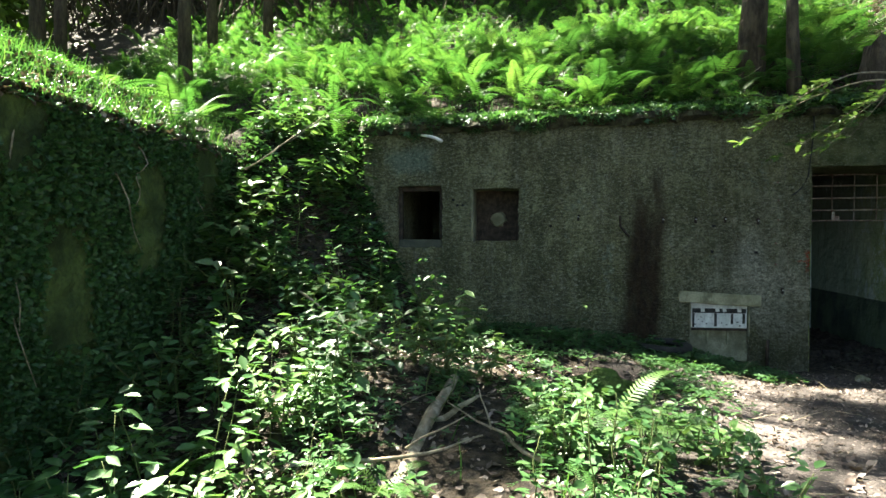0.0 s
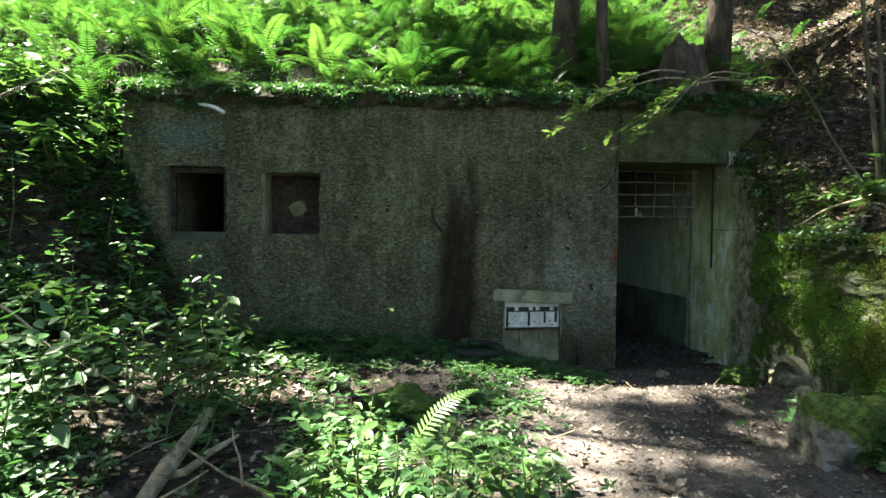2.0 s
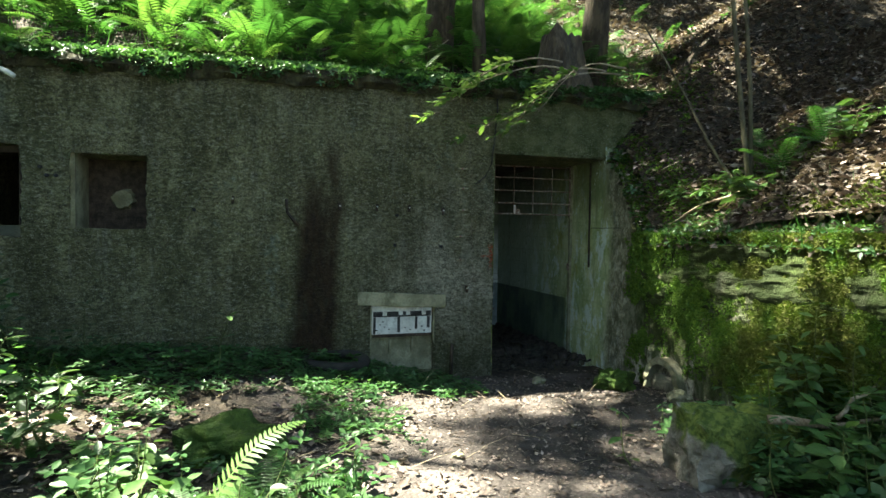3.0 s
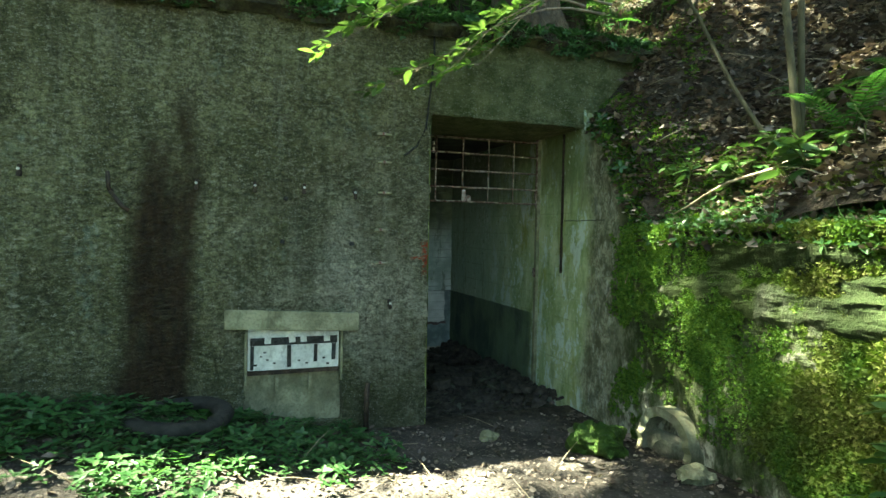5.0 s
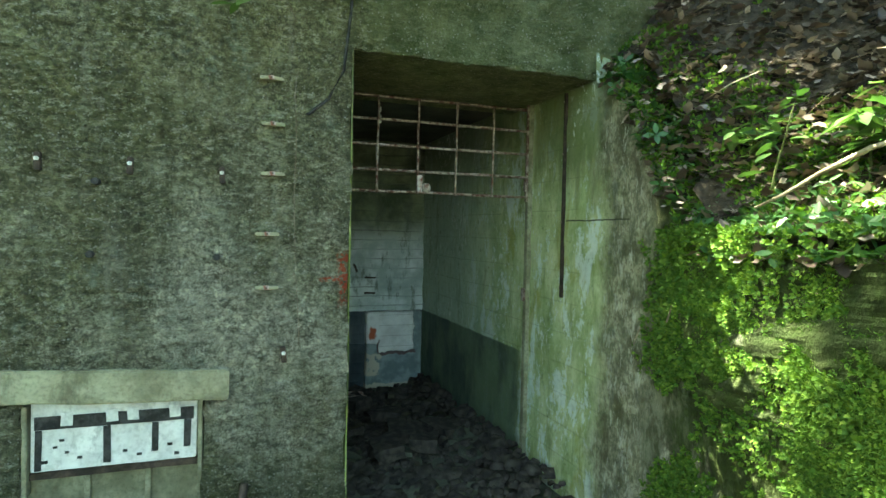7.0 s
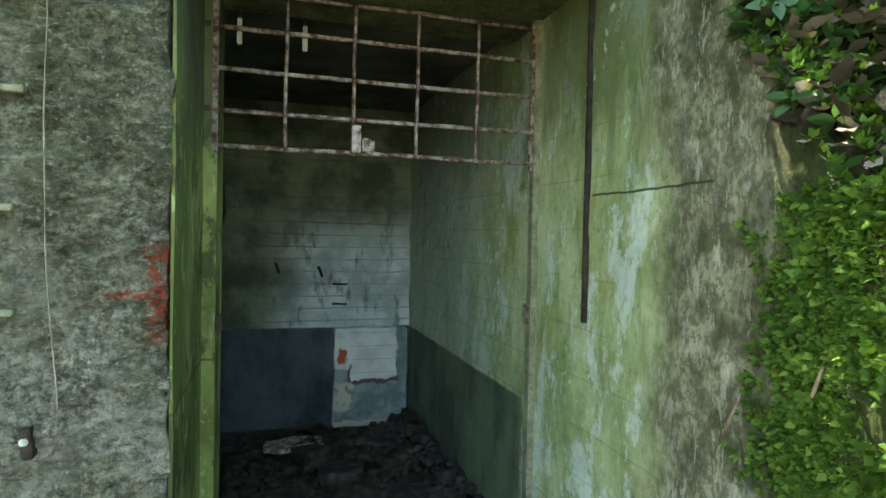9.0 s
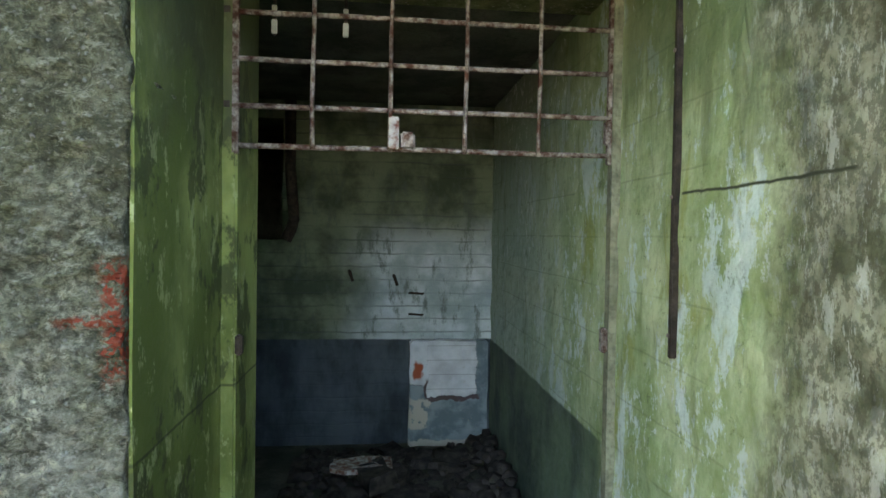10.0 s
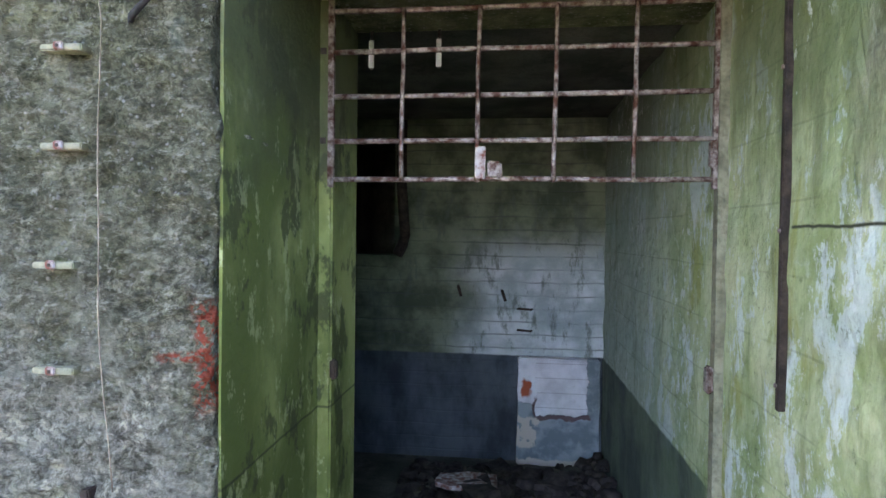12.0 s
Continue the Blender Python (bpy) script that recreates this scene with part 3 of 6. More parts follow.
def yard(x, y):
    """Height of the ground in front of the bunker."""
    z = 0.15 - 0.15 * ease(5.2, 7.5, y) * ease(1.5, 3.2, x)
    z = z + 0.15 * ease(2.6, -0.6, x) * ease(4.2, 6.8, y) + 0.15 * ease(2.9, 0.8, x) * ease(5.5, 7.4, y)
    z = z + 2.25 * ease(-0.7, -3.5, x) * ease(3.9, 8.0, y) + 0.55 * ease(-1.4, -2.1, x) * ease(6.2, 7.4, y)
    z = z + 0.26 * np.exp(-((x + 1.4) ** 2 + (y - 4.9) ** 2) / 0.9)
    z = z - 0.25 * ease(0.2, -1.2, x) * ease(4.4, 3.0, y)
    z = z + 0.25 * ease(3.9, 4.6, x) * ease(5.2, 4.0, y)
    return z + 0.5 * ripple(x, y) * ease(2.5, 0.5, x)


def hill(x, y):
    back = ROOF_Z + 0.06 + 0.11 * ease(-2, 5, x) + 0.80 * np.clip(y - 7.6, 0, 0.9) + 0.50 * np.clip(y - 8.5, 0, 60) + 0.18 * np.clip(y - 12, 0, 60) + 0.10 * np.clip(x - 1, 0, 30) * ease(8, 12, y)
    left = 2.62 + 0.42 * np.clip(left_wall_x(y) - x, 0, 40) + 0.3 * np.clip(-6.5 - x, 0, 40) + 0.05 * np.clip(y - 3, 0, 5)
    right = 1.56 + 0.95 * ease(6.4, 7.35, y) + 1.05 * np.clip(x - wing_x(y) - 0.05, 0, 1.3) + 0.62 * np.clip(x - 5.95, 0, 40)
    z = np.where(x < LEFT_X, np.maximum(left * ease(LEFT_X + 0.6, LEFT_X - 1.2, x), back) * 0 + left + (back - left) * ease(7.2, 9.0, y), back)
    r = right + (np.maximum(back, right) - right) * ease(7.2, 8.6, y)
    z = np.where(x > np.where(y > 7.55, 4.72, wing_x(y) - 0.1), np.where(y > 7.55, back + (np.maximum(r, back) - back) * ease(4.9, 6.2, x), right), z)
    return z + 2.0 * ripple(x, y) * ease(0, 1.5, np.abs(y - 7.5))


def height(x, y):
    x, y = np.asarray(x, float), np.asarray(y, float)
    z = yard(x, y)
    lx, rx = left_wall_x(y), wing_x(y)
    h = hill(x, y)
    out = np.where((x < lx - 0.15) & (y > -6) | (x > rx + 0.05) & (y > 3.7) & (y < 7.6) | (y > 7.6) & (x > LEFT_X + 0.2), h, z)
    bank = z + (h - z) * ease(7.0, 8.6, y)
    out = np.where((x <= LEFT_X + 0.2) & (x >= lx - 0.15) & (y > 6.5), bank, out)
    # beyond the end of the side wall the slope comes down to the path
    soft = z + (h - z) * ease(4.4, 6.4, x) * ease(-6, 3.6, y)
    out = np.where((x > 4.0) & (y <= 3.7), soft, out)
    return np.where((y < -6), 0.15 + 0.3 * ripple(x, y) + (soft - 0.15) * 0, out)


def axis(lo, hi, fine_lo, fine_hi, step):
    core = list(np.arange(fine_lo, fine_hi + 1e-6, step))
    a, s, v = [], step, fine_lo
    while v > lo:
        s *= 1.35
        v -= s
        a.append(max(v, lo))
    c, s, v = [], step, fine_hi
    while v < hi:
        s *= 1.35
        v += s
        c.append(min(v, hi))
    return np.array(a[::-1] + core + c)


def build_ground():
    xs, ys = axis(-300, 300, -8, 12, 0.1), axis(-300, 300, -1, 18, 0.1)
    X, Y = np.meshgrid(xs, ys, indexing="ij")
    Z = height(X, Y)
    far = ease(40, 120, np.hypot(X, Y))
    Z = Z * (1 - far) + np.minimum(Z, 20) * far
    nx, ny = len(xs), len(ys)
    verts = np.stack([X, Y, Z], -1).reshape(-1, 3)
    faces = []
    for i in range(nx - 1):
        for j in range(ny - 1):
            q = Z[i:i + 2, j:j + 2]
            mx, my = (xs[i] + xs[i + 1]) / 2, (ys[j] + ys[j + 1]) / 2
            inside = 7.35 < my < 7.8 and LEFT_X - 0.2 < mx < 4.78 or abs(mx - left_wall_x(my) + 0.1) < 0.3 and my < 7.65
            inside = inside or abs(mx - wing_x(my) - 0.02) < 0.11 and 3.6 < my < 7.45 or abs(mx - LEFT_X - 0.2) < 0.16 and 7.4 < my < 10.2
            if q.max() - q.min() > 0.3 and inside:
                continue
            faces.append((i * ny + j, (i + 1) * ny + j, (i + 1) * ny + j + 1, i * ny + j + 1))
    g = link("ground", raw("ground", verts, faces, True), M_SOIL)
    return tagged(g, "brown forest soil strewn with dead leaves", "ground", kind="structure")


build_ground()

# ---- bunker ----
VENT = (1.95, 2.65, 0.10, 0.86)
OPEN = [(-1.70, -1.10, 1.48, 2.28), (-0.74, -0.12, 1.56, 2.23), VENT, (DOOR_L, 4.80, -0.5, 2.44)]


def build_facade():
    top = lambda x: ROOF_Z + 0.11 * float(ease(-2, 5, x))

    def at(u, z, d):
        return (u, FACE_Y + d, z * top(u) / 3.0 if z > 2.5 else z)
    m = lattice_wall("wall_front", at, LEFT_X, 5.5, -0.5, 3.0, 1.06, OPEN, 0.0125, 0.006, 0.016, (1.5, 3.30, 150))
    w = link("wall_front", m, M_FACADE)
    tagged(w, "pebbly weathered concrete bunker front with a brown rust run", "wall", kind="structure")
    # return wall at the free end
    m = lattice_wall("wall_return", lambda u, z, d: (LEFT_X + d, FACE_Y + 1.06 + (2.6 - u), z), 0, 2.6, -0.3, 2.9, 0.4, (), 0.12, 0.006)
    tagged(link("wall_return", m, M_FACADE), "concrete side wall of the bunker", "wall", kind="structure")


build_facade()


def build_room():
    def side(u, z, d):
        y = 10.56 - u
        top = 2.62 if y > 7.45 else 1.5 + 0.92 * float(ease(6.5, 7.4, y))
        return (float(wing_x(y)) + d - (bulge(y, z) if d == 0 else 0), y, z if z < 0.8 else 0.8 + (z - 0.8) * (top - 0.8) / 1.82)
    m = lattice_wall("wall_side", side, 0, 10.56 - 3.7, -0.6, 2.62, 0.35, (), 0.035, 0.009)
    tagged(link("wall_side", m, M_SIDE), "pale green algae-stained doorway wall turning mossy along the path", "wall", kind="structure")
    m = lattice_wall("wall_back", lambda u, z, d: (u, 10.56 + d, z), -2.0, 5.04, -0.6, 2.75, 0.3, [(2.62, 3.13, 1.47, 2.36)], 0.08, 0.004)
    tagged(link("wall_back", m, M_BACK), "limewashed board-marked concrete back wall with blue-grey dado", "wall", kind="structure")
    bm = bmesh.new()
    box(bm, -2.2, 5.04, 8.53, 10.9, 2.50, 2.86)
    tagged(part("ceiling", bm, M_DARKCONC), "dark damp concrete bunker ceiling", "ceiling", kind="structure")
    bm = bmesh.new()
    box(bm, -2.2, 5.0, 7.42, 10.9, -0.5, -0.06)
    tagged(part("floor", bm, M_DARKCONC), "dark dirty concrete floor in the bunker", "floor", kind="structure")
    bm = bmesh.new()
    box(bm, -2.4, -2.0, 8.5, 10.9, -0.5, 2.5)
    tagged(part("wall_far", bm, M_DARKCONC), "dark concrete end wall inside the bunker", "wall", kind="structure")
    # box added behind the opening to keep skylight out, so it stays black
    bm = bmesh.new()
    box(bm, 2.4, 3.45, 10.864, 13.0, 1.2, 2.6)
    bmesh.ops.delete(bm, geom=[f for f in bm.faces if f.calc_center_median().y < 10.9], context="FACES_ONLY")
    tagged(part("wall_niche", bm, M_DARKCONC), "closed dark box behind an opening in the back wall", "wall", kind="structure")
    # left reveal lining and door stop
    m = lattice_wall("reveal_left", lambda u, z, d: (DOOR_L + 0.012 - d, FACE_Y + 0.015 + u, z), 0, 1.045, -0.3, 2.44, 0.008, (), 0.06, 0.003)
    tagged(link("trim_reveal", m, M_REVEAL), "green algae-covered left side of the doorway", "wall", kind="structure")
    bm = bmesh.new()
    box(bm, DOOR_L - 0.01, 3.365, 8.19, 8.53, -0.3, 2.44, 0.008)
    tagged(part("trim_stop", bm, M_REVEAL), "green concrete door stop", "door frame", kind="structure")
    # left retaining wall
    m = lattice_wall("wall_left", lambda u, z, d: (float(left_wall_x(u)) - d, u, z), -5.5, 7.6, -0.6, 2.62, 0.3, (), 0.12, 0.03)
    tagged(link("wall_left", m, M_MOSSWALL), "dark moss-grown concrete retaining wall", "wall", kind="structure")


build_room()


# ---- things on and in the bunker ----
def build_window_open():
    w = thing("window_1", "open dark embrasure with a rusty iron frame", "window", (-1.40, FACE_Y + 0.1, 1.48), kind="structure")
    for name, q in (("sill", (-0.31, 0.31, 0.0, 0.10, -0.005, 0.10)), ("frame", (-0.305, -0.25, 0.02, 0.10, 0.1, 0.80)), ("frame", (0.25, 0.305, 0.02, 0.10, 0.1, 0.80)), ("lintel", (-0.25, 0.25, 0.03, 0.1, 0.735, 0.80))):
        part(name, box(bmesh.new(), *q, bevel=0.006, rough=0.004), M_DARKCONC if name == "sill" else M_DARKIRON, w)


def build_window_blocked():
    w = thing("window_2", "embrasure closed by a dark steel plate with a concrete plug", "window", (-0.43, FACE_Y + 0.5, 1.56), kind="structure")
    part("plate", box(bmesh.new(), -0.315, 0.315, 0.0, 0.04, -0.01, 0.68, bevel=0.005), M_DARKIRON, w)
    bm = bmesh.new()
    bmesh.ops.create_cone(bm, cap_ends=True, segments=22, radius1=0.105, radius2=0.085, depth=0.05, matrix=pose(0.03, -0.03, 0.29, 90))
    for v in bm.verts:
        d = Vector((v.co.x - 0.03, 0, v.co.z - 0.29))
        v.co += d * (0.35 * noise.noise(v.co * 30))
    part("plug", bm, M_PALECONC, w, "ragged pale concrete plug")
    part("jamb", box(bmesh.new(), -0.315, -0.27, -0.46, -0.002, -0.005, 0.672, bevel=0.004), M_PALECONC, w)


def build_vent():
    v = thing("ventilation_hatch", "white-painted hatch plate with black marks under a concrete lintel", "vent", (2.30, FACE_Y, 0.10))
    bm = box(bmesh.new(), -0.48, 0.46, -0.035, 0.10, 0.69, 0.83, bevel=0.008)
    bmesh.ops.subdivide_edges(bm, edges=bm.edges[:], cuts=4, use_grid_fill=True)
    for q in bm.verts:
        q.co += noise.noise_vector(q.co * 11) * 0.008
        q.co.z -= 0.055 * q.co.x
    part("lintel", bm, M_PALECONC, v)
    part("plate", box(bmesh.new(), -0.325, 0.325, 0.035, 0.06, 0.40, 0.70, bevel=0.004, rough=0.004), M_WHITE, v)
    part("mark", box(bmesh.new(), -0.31, 0.31, 0.027, 0.033, 0.58, 0.635, rough=0.002), M_BLACK, v, "flaking black bar")
    for x, dz, wd in ((-0.295, 0.17, 0.025), (-0.04, 0.16, 0.028), (0.15, 0.13, 0.026), (0.285, 0.12, 0.03)):
        part("mark", box(bmesh.new(), x - wd / 2, x + wd / 2, 0.0265, 0.0325, 0.577 - dz, 0.577, rough=0.005), M_BLACK, v)
    for x in (-0.19, -0.02, 0.06, 0.23):
        part("chip", box(bmesh.new(), x - 0.02, x + 0.025, 0.0235, 0.0255, 0.595, 0.65, rough=0.006), M_WHITE, v)
    for i, (x, z) in enumerate(((-0.235, 0.50), (-0.19, 0.475), (-0.21, 0.53), (-0.14, 0.45), (0.03, 0.46), (0.09, 0.44), (0.21, 0.47), (0.24, 0.43), (-0.27, 0.44))):
        w = 0.008 + 0.011 * abs(math.sin(3.1 * i))
        part("spot", box(bmesh.new(), x - w, x + w, 0.0275, 0.0325, z - 0.5 * w, z + 0.6 * w, rough=0.006), M_BLACK, v)
    part("side_post", box(bmesh.new(), -0.349, -0.33, 0.0, 0.07, 0.30, 0.69, bevel=0.004), M_PALECONC, v)
    part("side_post", box(bmesh.new(), 0.33, 0.349, 0.0, 0.07, 0.30, 0.69, bevel=0.004), M_PALECONC, v)
    part("back_slab", box(bmesh.new(), -0.349, 0.349, 0.09, 0.2, -0.2, 0.75, rough=0.008, cuts=5), M_PALECONC, v)
    part("sill", box(bmesh.new(), -0.33, 0.33, 0.04, 0.088, 0.365, 0.395, rough=0.006, cuts=3), M_DARKIRON, v)
    for x in (-0.12, 0.12):
        part("strut", box(bmesh.new(), x - 0.012, x + 0.012, 0.06, 0.088, 0.2, 0.365, bevel=0.003), M_PALECONC, v)


def build_grille():
    g = thing("gate_grille", "rusty iron bar grille fixed across the top of the doorway", "grille", (3.355, 8.20, 1.80))
    wide, tall = 1.312, 0.60
    for i, z in enumerate((0.008, 0.142, 0.30, 0.456, 0.60)):
        rod("bar", wander((0, 0, z), (wide, 0, z + 0.004), 10, 0.008, i + 2), 0.0095, M_RUST, g, sides=6, wob=0.3)
    for i, x in enumerate((0.256, 0.520, 0.780, 1.044)):
        rod("upright", wander((x, -0.014, 0), (x + 0.004, -0.014, tall), 8, 0.006, i + 9), 0.008, M_RUST, g, sides=6, wob=0.3)
    for x in (0.0, wide):
        part("frame", box(bmesh.new(), x - 0.012, x + 0.012, -0.012, 0.012, -0.02, tall + 0.08, bevel=0.003, rough=0.002), M_RUST, g)
    part("lock_plate", box(bmesh.new(), 0.515, 0.55, -0.03, -0.015, 0.01, 0.12, bevel=0.003), M_FLAKE, g, "paint-flecked lock plate")
    part("latch", box(bmesh.new(), 0.555, 0.605, -0.03, 0.02, 0.01, 0.07, bevel=0.008, rough=0.008), M_RUST, g, "rusted red latch")
    for z in (0.13, 0.445):
        part("hinge", box(bmesh.new(), wide + 0.012, wide + 0.05, -0.012, 0.012, z, z + 0.03, bevel=0.004), M_DARKIRON, g)
        part("hinge", box(bmesh.new(), -0.05, -0.012, -0.012, 0.012, z, z + 0.03, bevel=0.004), M_DARKIRON, g)


def build_doorway():
    s = thing("steel_strip", "narrow rusted steel strip fixed to the doorway wall", "strip", (DOOR_R, 7.762, 1.17))
    bm = box(bmesh.new(), -0.010, 0.012, -0.010, 0.008, 0, 1.26, bevel=0.003)
    part("strip", bm, M_DARKIRON, s)
    for z in (0.06, 0.46, 0.88, 1.2):
        part("bolt", box(bmesh.new(), -0.016, -0.010, -0.006, 0.005, z, z + 0.012, bevel=0.002), M_RUST, s)
    f = thing("door_1", "concrete door rebate with rusted iron edge angle", "door frame", (DOOR_R, 8.20, 0), kind="structure")
    part("edge_angle", box(bmesh.new(), -0.022, 0.012, -0.02, 0.02, -0.05, 2.44, rough=0.004), M_PALECONC, f)
    for z in (1.10, 1.85):
        part("hinge_pin", box(bmesh.new(), -0.045, -0.022, -0.02, 0.015, z, z + 0.09, bevel=0.006), M_RUST, f)
    part("hinge_pin", box(bmesh.new(), -1.325, -1.30, -0.03, 0.0, 1.10, 1.17, bevel=0.006), M_DARKIRON, f)
    p = thing("plastered_block", "peeling white and blue-grey plaster block against the wall", "plaster", (4.38, 10.56, -0.06))
    bm = box(bmesh.new(), -0.30, 0.29, -0.09, 0.03, 0, 0.79, bevel=0.012, cuts=6)
    for v in bm.verts:
        v.co += noise.noise_vector(v.co * 7) * 0.01
    part("block", bm, M_PATCH, p)
    for i, (x, z) in enumerate(((3.62, 1.20), (3.95, 1.17), (4.12, 1.08), (4.12, 0.92))):
        a = thing("wall_anchor", "small rusty iron anchor in the back wall", "anchor", (x, 10.56, z), "anchors on the back wall")
        if i < 2:
            rod("pin", [(0, 0.02, 0.05), (0.01, -0.03, 0.03), (0.03, -0.04, -0.03)], 0.012, M_DARKIRON, a, sides=6)
        else:
            rod("pin", [(-0.05, 0.01, 0), (-0.04, -0.02, 0.005), (0.05, -0.025, 0), (0.06, 0.01, 0)], 0.009, M_DARKIRON, a, sides=6)
    r = thing("wall_pipe", "dark iron pipe standing against the back wall", "pipe", (3.19, 10.52, 1.5))
    rod("pipe", [(-0.03, 0, -0.03), (0.01, 0, 0.05), (0.03, 0, 0.12), (0.0, 0, 0.5), (0.0, -0.01, 0.98)], 0.042, M_DARKIRON, r)
    for i, x in enumerate((3.426, 3.70)):
        t = thing("label_plate", "small chipped white plate hanging under the lintel inside the doorway", "plate", (x, 8.50, 2.29), "white plates")
        part("plate", box(bmesh.new(), -0.011, 0.011, 0, 0.010, 0.0, 0.055, bevel=0.002), M_WHITE, t)
        part("plate", box(bmesh.new(), -0.010, 0.010, 0, 0.010, 0.075, 0.11, bevel=0.002), M_WHITE, t)
        part("bracket", box(bmesh.new(), -0.006, 0.006, 0.011, 0.016, -0.005, 0.152), M_DARKIRON, t)
    k = thing("floor_rail", "dark steel rail lying along the doorway wall", "rail", (4.60, 8.4, -0.05))
    part("rail", box(bmesh.new(), -0.03, 0.03, 0, 2.0, 0.0, 0.05, bevel=0.006), M_DARKIRON, k)


def build_clips():
    base = thing("cable_clip", "small rusty metal cable clip on the concrete front", "clip", group="cable clips on the front")
    part("strip", box(bmesh.new(), -0.053, 0.053, -0.030, 0.01, -0.008, 0.008, bevel=0.003), M_PALECONC, base)
    part("saddle", box(bmesh.new(), -0.015, 0.011, -0.037, -0.030, -0.009, 0.012, bevel=0.003), M_FLAKE, base)
    part("screw", box(bmesh.new(), -0.006, 0.002, -0.040, -0.037, -0.003, 0.005, bevel=0.001), M_DARKIRON, base)
    spots = [(2.93, 2.25), (2.94, 2.04), (2.94, 1.81), (2.92, 1.53), (2.92, 1.28)]
    base.matrix_basis = pose(spots[0][0], FACE_Y, spots[0][1])
    for x, z in spots[1:]:
        copy_thing(base, pose(x, FACE_Y, z))
    up = thing("cable_clip", "small upright rusty cable clip with a pale saddle", "clip", group="cable clips on the front")
    part("strip", box(bmesh.new(), -0.012, 0.012, -0.028, 0.01, -0.045, 0.03, bevel=0.003), M_DARKIRON, up)
    part("saddle", box(bmesh.new(), -0.009, 0.009, -0.040, -0.028, -0.006, 0.010, bevel=0.003), M_WHITE, up)
    spots = [(1.63, 1.82), (2.01, 1.82), (2.35, 1.82), (2.72, 1.80), (0.62, 1.86), (3.0, 0.97)]
    up.matrix_basis = pose(spots[0][0], FACE_Y, spots[0][1])
    for i, (x, z) in enumerate(spots[1:]):
        copy_thing(up, pose(x, FACE_Y, z, 0, 12 * math.sin(i * 3), 0))
    # solid black cone stands for the shade inside each bolt hole
    hole = thing("bolt_hole", "bolt hole in the concrete, its shade shown by a black plug", "hole", group="bolt holes")
    bm = bmesh.new()
    bmesh.ops.create_cone(bm, cap_ends=True, segments=10, radius1=0.018, radius2=0.015, depth=0.075, matrix=pose(0, 0.0, 0, 90))
    part("plug", bm, M_BLACK, hole)
    spots = [(2.22, 1.74), (2.70, 1.42), (2.20, 1.43), (0.28, 1.75), (-0.95, 2.09), (-0.90, 2.02), (-0.83, 2.02)]
    hole.matrix_basis = pose(spots[0][0], FACE_Y, spots[0][1])
    for x, z in spots[1:]:
        copy_thing(hole, pose(x, FACE_Y, z))
    h = thing("wall_hook", "bent rusty iron hook sticking out of the front", "hook", (1.12, FACE_Y, 1.75))
    rod("stem", [(0, 0.03, 0), (0, -0.06, 0.0), (-0.005, -0.075, 0.02), (-0.01, -0.075, 0.12)], 0.013, M_DARKIRON, h, sides=6)
    rod("arm", [(0, -0.055, -0.005), (0.07, -0.07, -0.10), (0.11, -0.06, -0.13)], 0.015, M_DARKIRON, h, sides=6)
    w = thing("loose_cable", "black cable hanging over the corner of the doorway", "cable", (3.29, FACE_Y - 0.03, 2.9))
    rod("cable", [(0.03, 0.02, 0.15), (0.02, -0.02, 0.0), (0.0, 0.0, -0.3), (-0.03, 0.0, -0.58), (-0.10, 0.0, -0.72), (-0.18, 0.01, -0.79), (-0.2, 0.04, -0.8)], 0.008, M_BLACK, w, sides=6)
    t = thing("dry_tendril", "thin dry plant tendril hanging down the front", "tendril", (3.02, FACE_Y - 0.025, 2.9))
    rod("stem", wander((-0.12, 0, 0.1), (0.02, 0.0, -0.8), 12, 0.12, 5) + wander((0.02, 0.0, -0.8), (0.05, 0.0, -1.9), 10, 0.05, 6)[1:], 0.0018, M_WOOD, t, sides=5)
    s = thing("iron_stub", "short rusty iron pipe stub beside the front wall", "stub", (2.82, FACE_Y - 0.06, 0.05))
    rod("pipe", [(0, 0, -0.08), (0.0, 0, 0.2), (0.01, 0.01, 0.33)], 0.02, M_DARKIRON, s)
    s = thing("peeled_stick", "pale peeled stick jutting over the roof edge", "stick", (-1.54, FACE_Y - 0.02, 3.0))
    rod("stick", wander((-0.12, 0.2, 0.06), (0.47, -0.20, -0.19), 7, 0.05, 3), [0.016] * 5 + [0.022, 0.024, 0.02], M_WHITE, s, wob=0.2)
    for i, (x, z) in enumerate(((0.55, 3.04), (0.05, 3.0))):
        s = thing("pale_stone", "small pale stone lying on the roof edge", "stone", (x, FACE_Y - 0.03, z), "pale stones")
        bm = bmesh.new()
        bmesh.ops.create_icosphere(bm, subdivisions=2, radius=0.035)
        for v in bm.verts:
            v.co = Vector((v.co.x, v.co.y, v.co.z * 0.7)) + noise.noise_vector(v.co * 20 + Vector((i, 0, 0))) * 0.012
        part("stone", bm, M_WHITE, s)


def lump(name, radius, squash, rough, seed, subdiv=4):
    bm = bmesh.new()
    bmesh.ops.create_icosphere(bm, subdivisions=subdiv, radius=1)
    off = Vector((seed * 3.1, seed, 0))
    for v in bm.verts:
        k = 1 + rough * noise.noise(v.co * 1.4 + off) + 0.4 * rough * noise.noise(v.co * 4 + off) + 0.15 * rough * noise.noise(v.co * 11 + off)
        v.co = Vector((v.co.x * squash[0], v.co.y * squash[1], v.co.z * squash[2])) * (radius * k)
    return bm


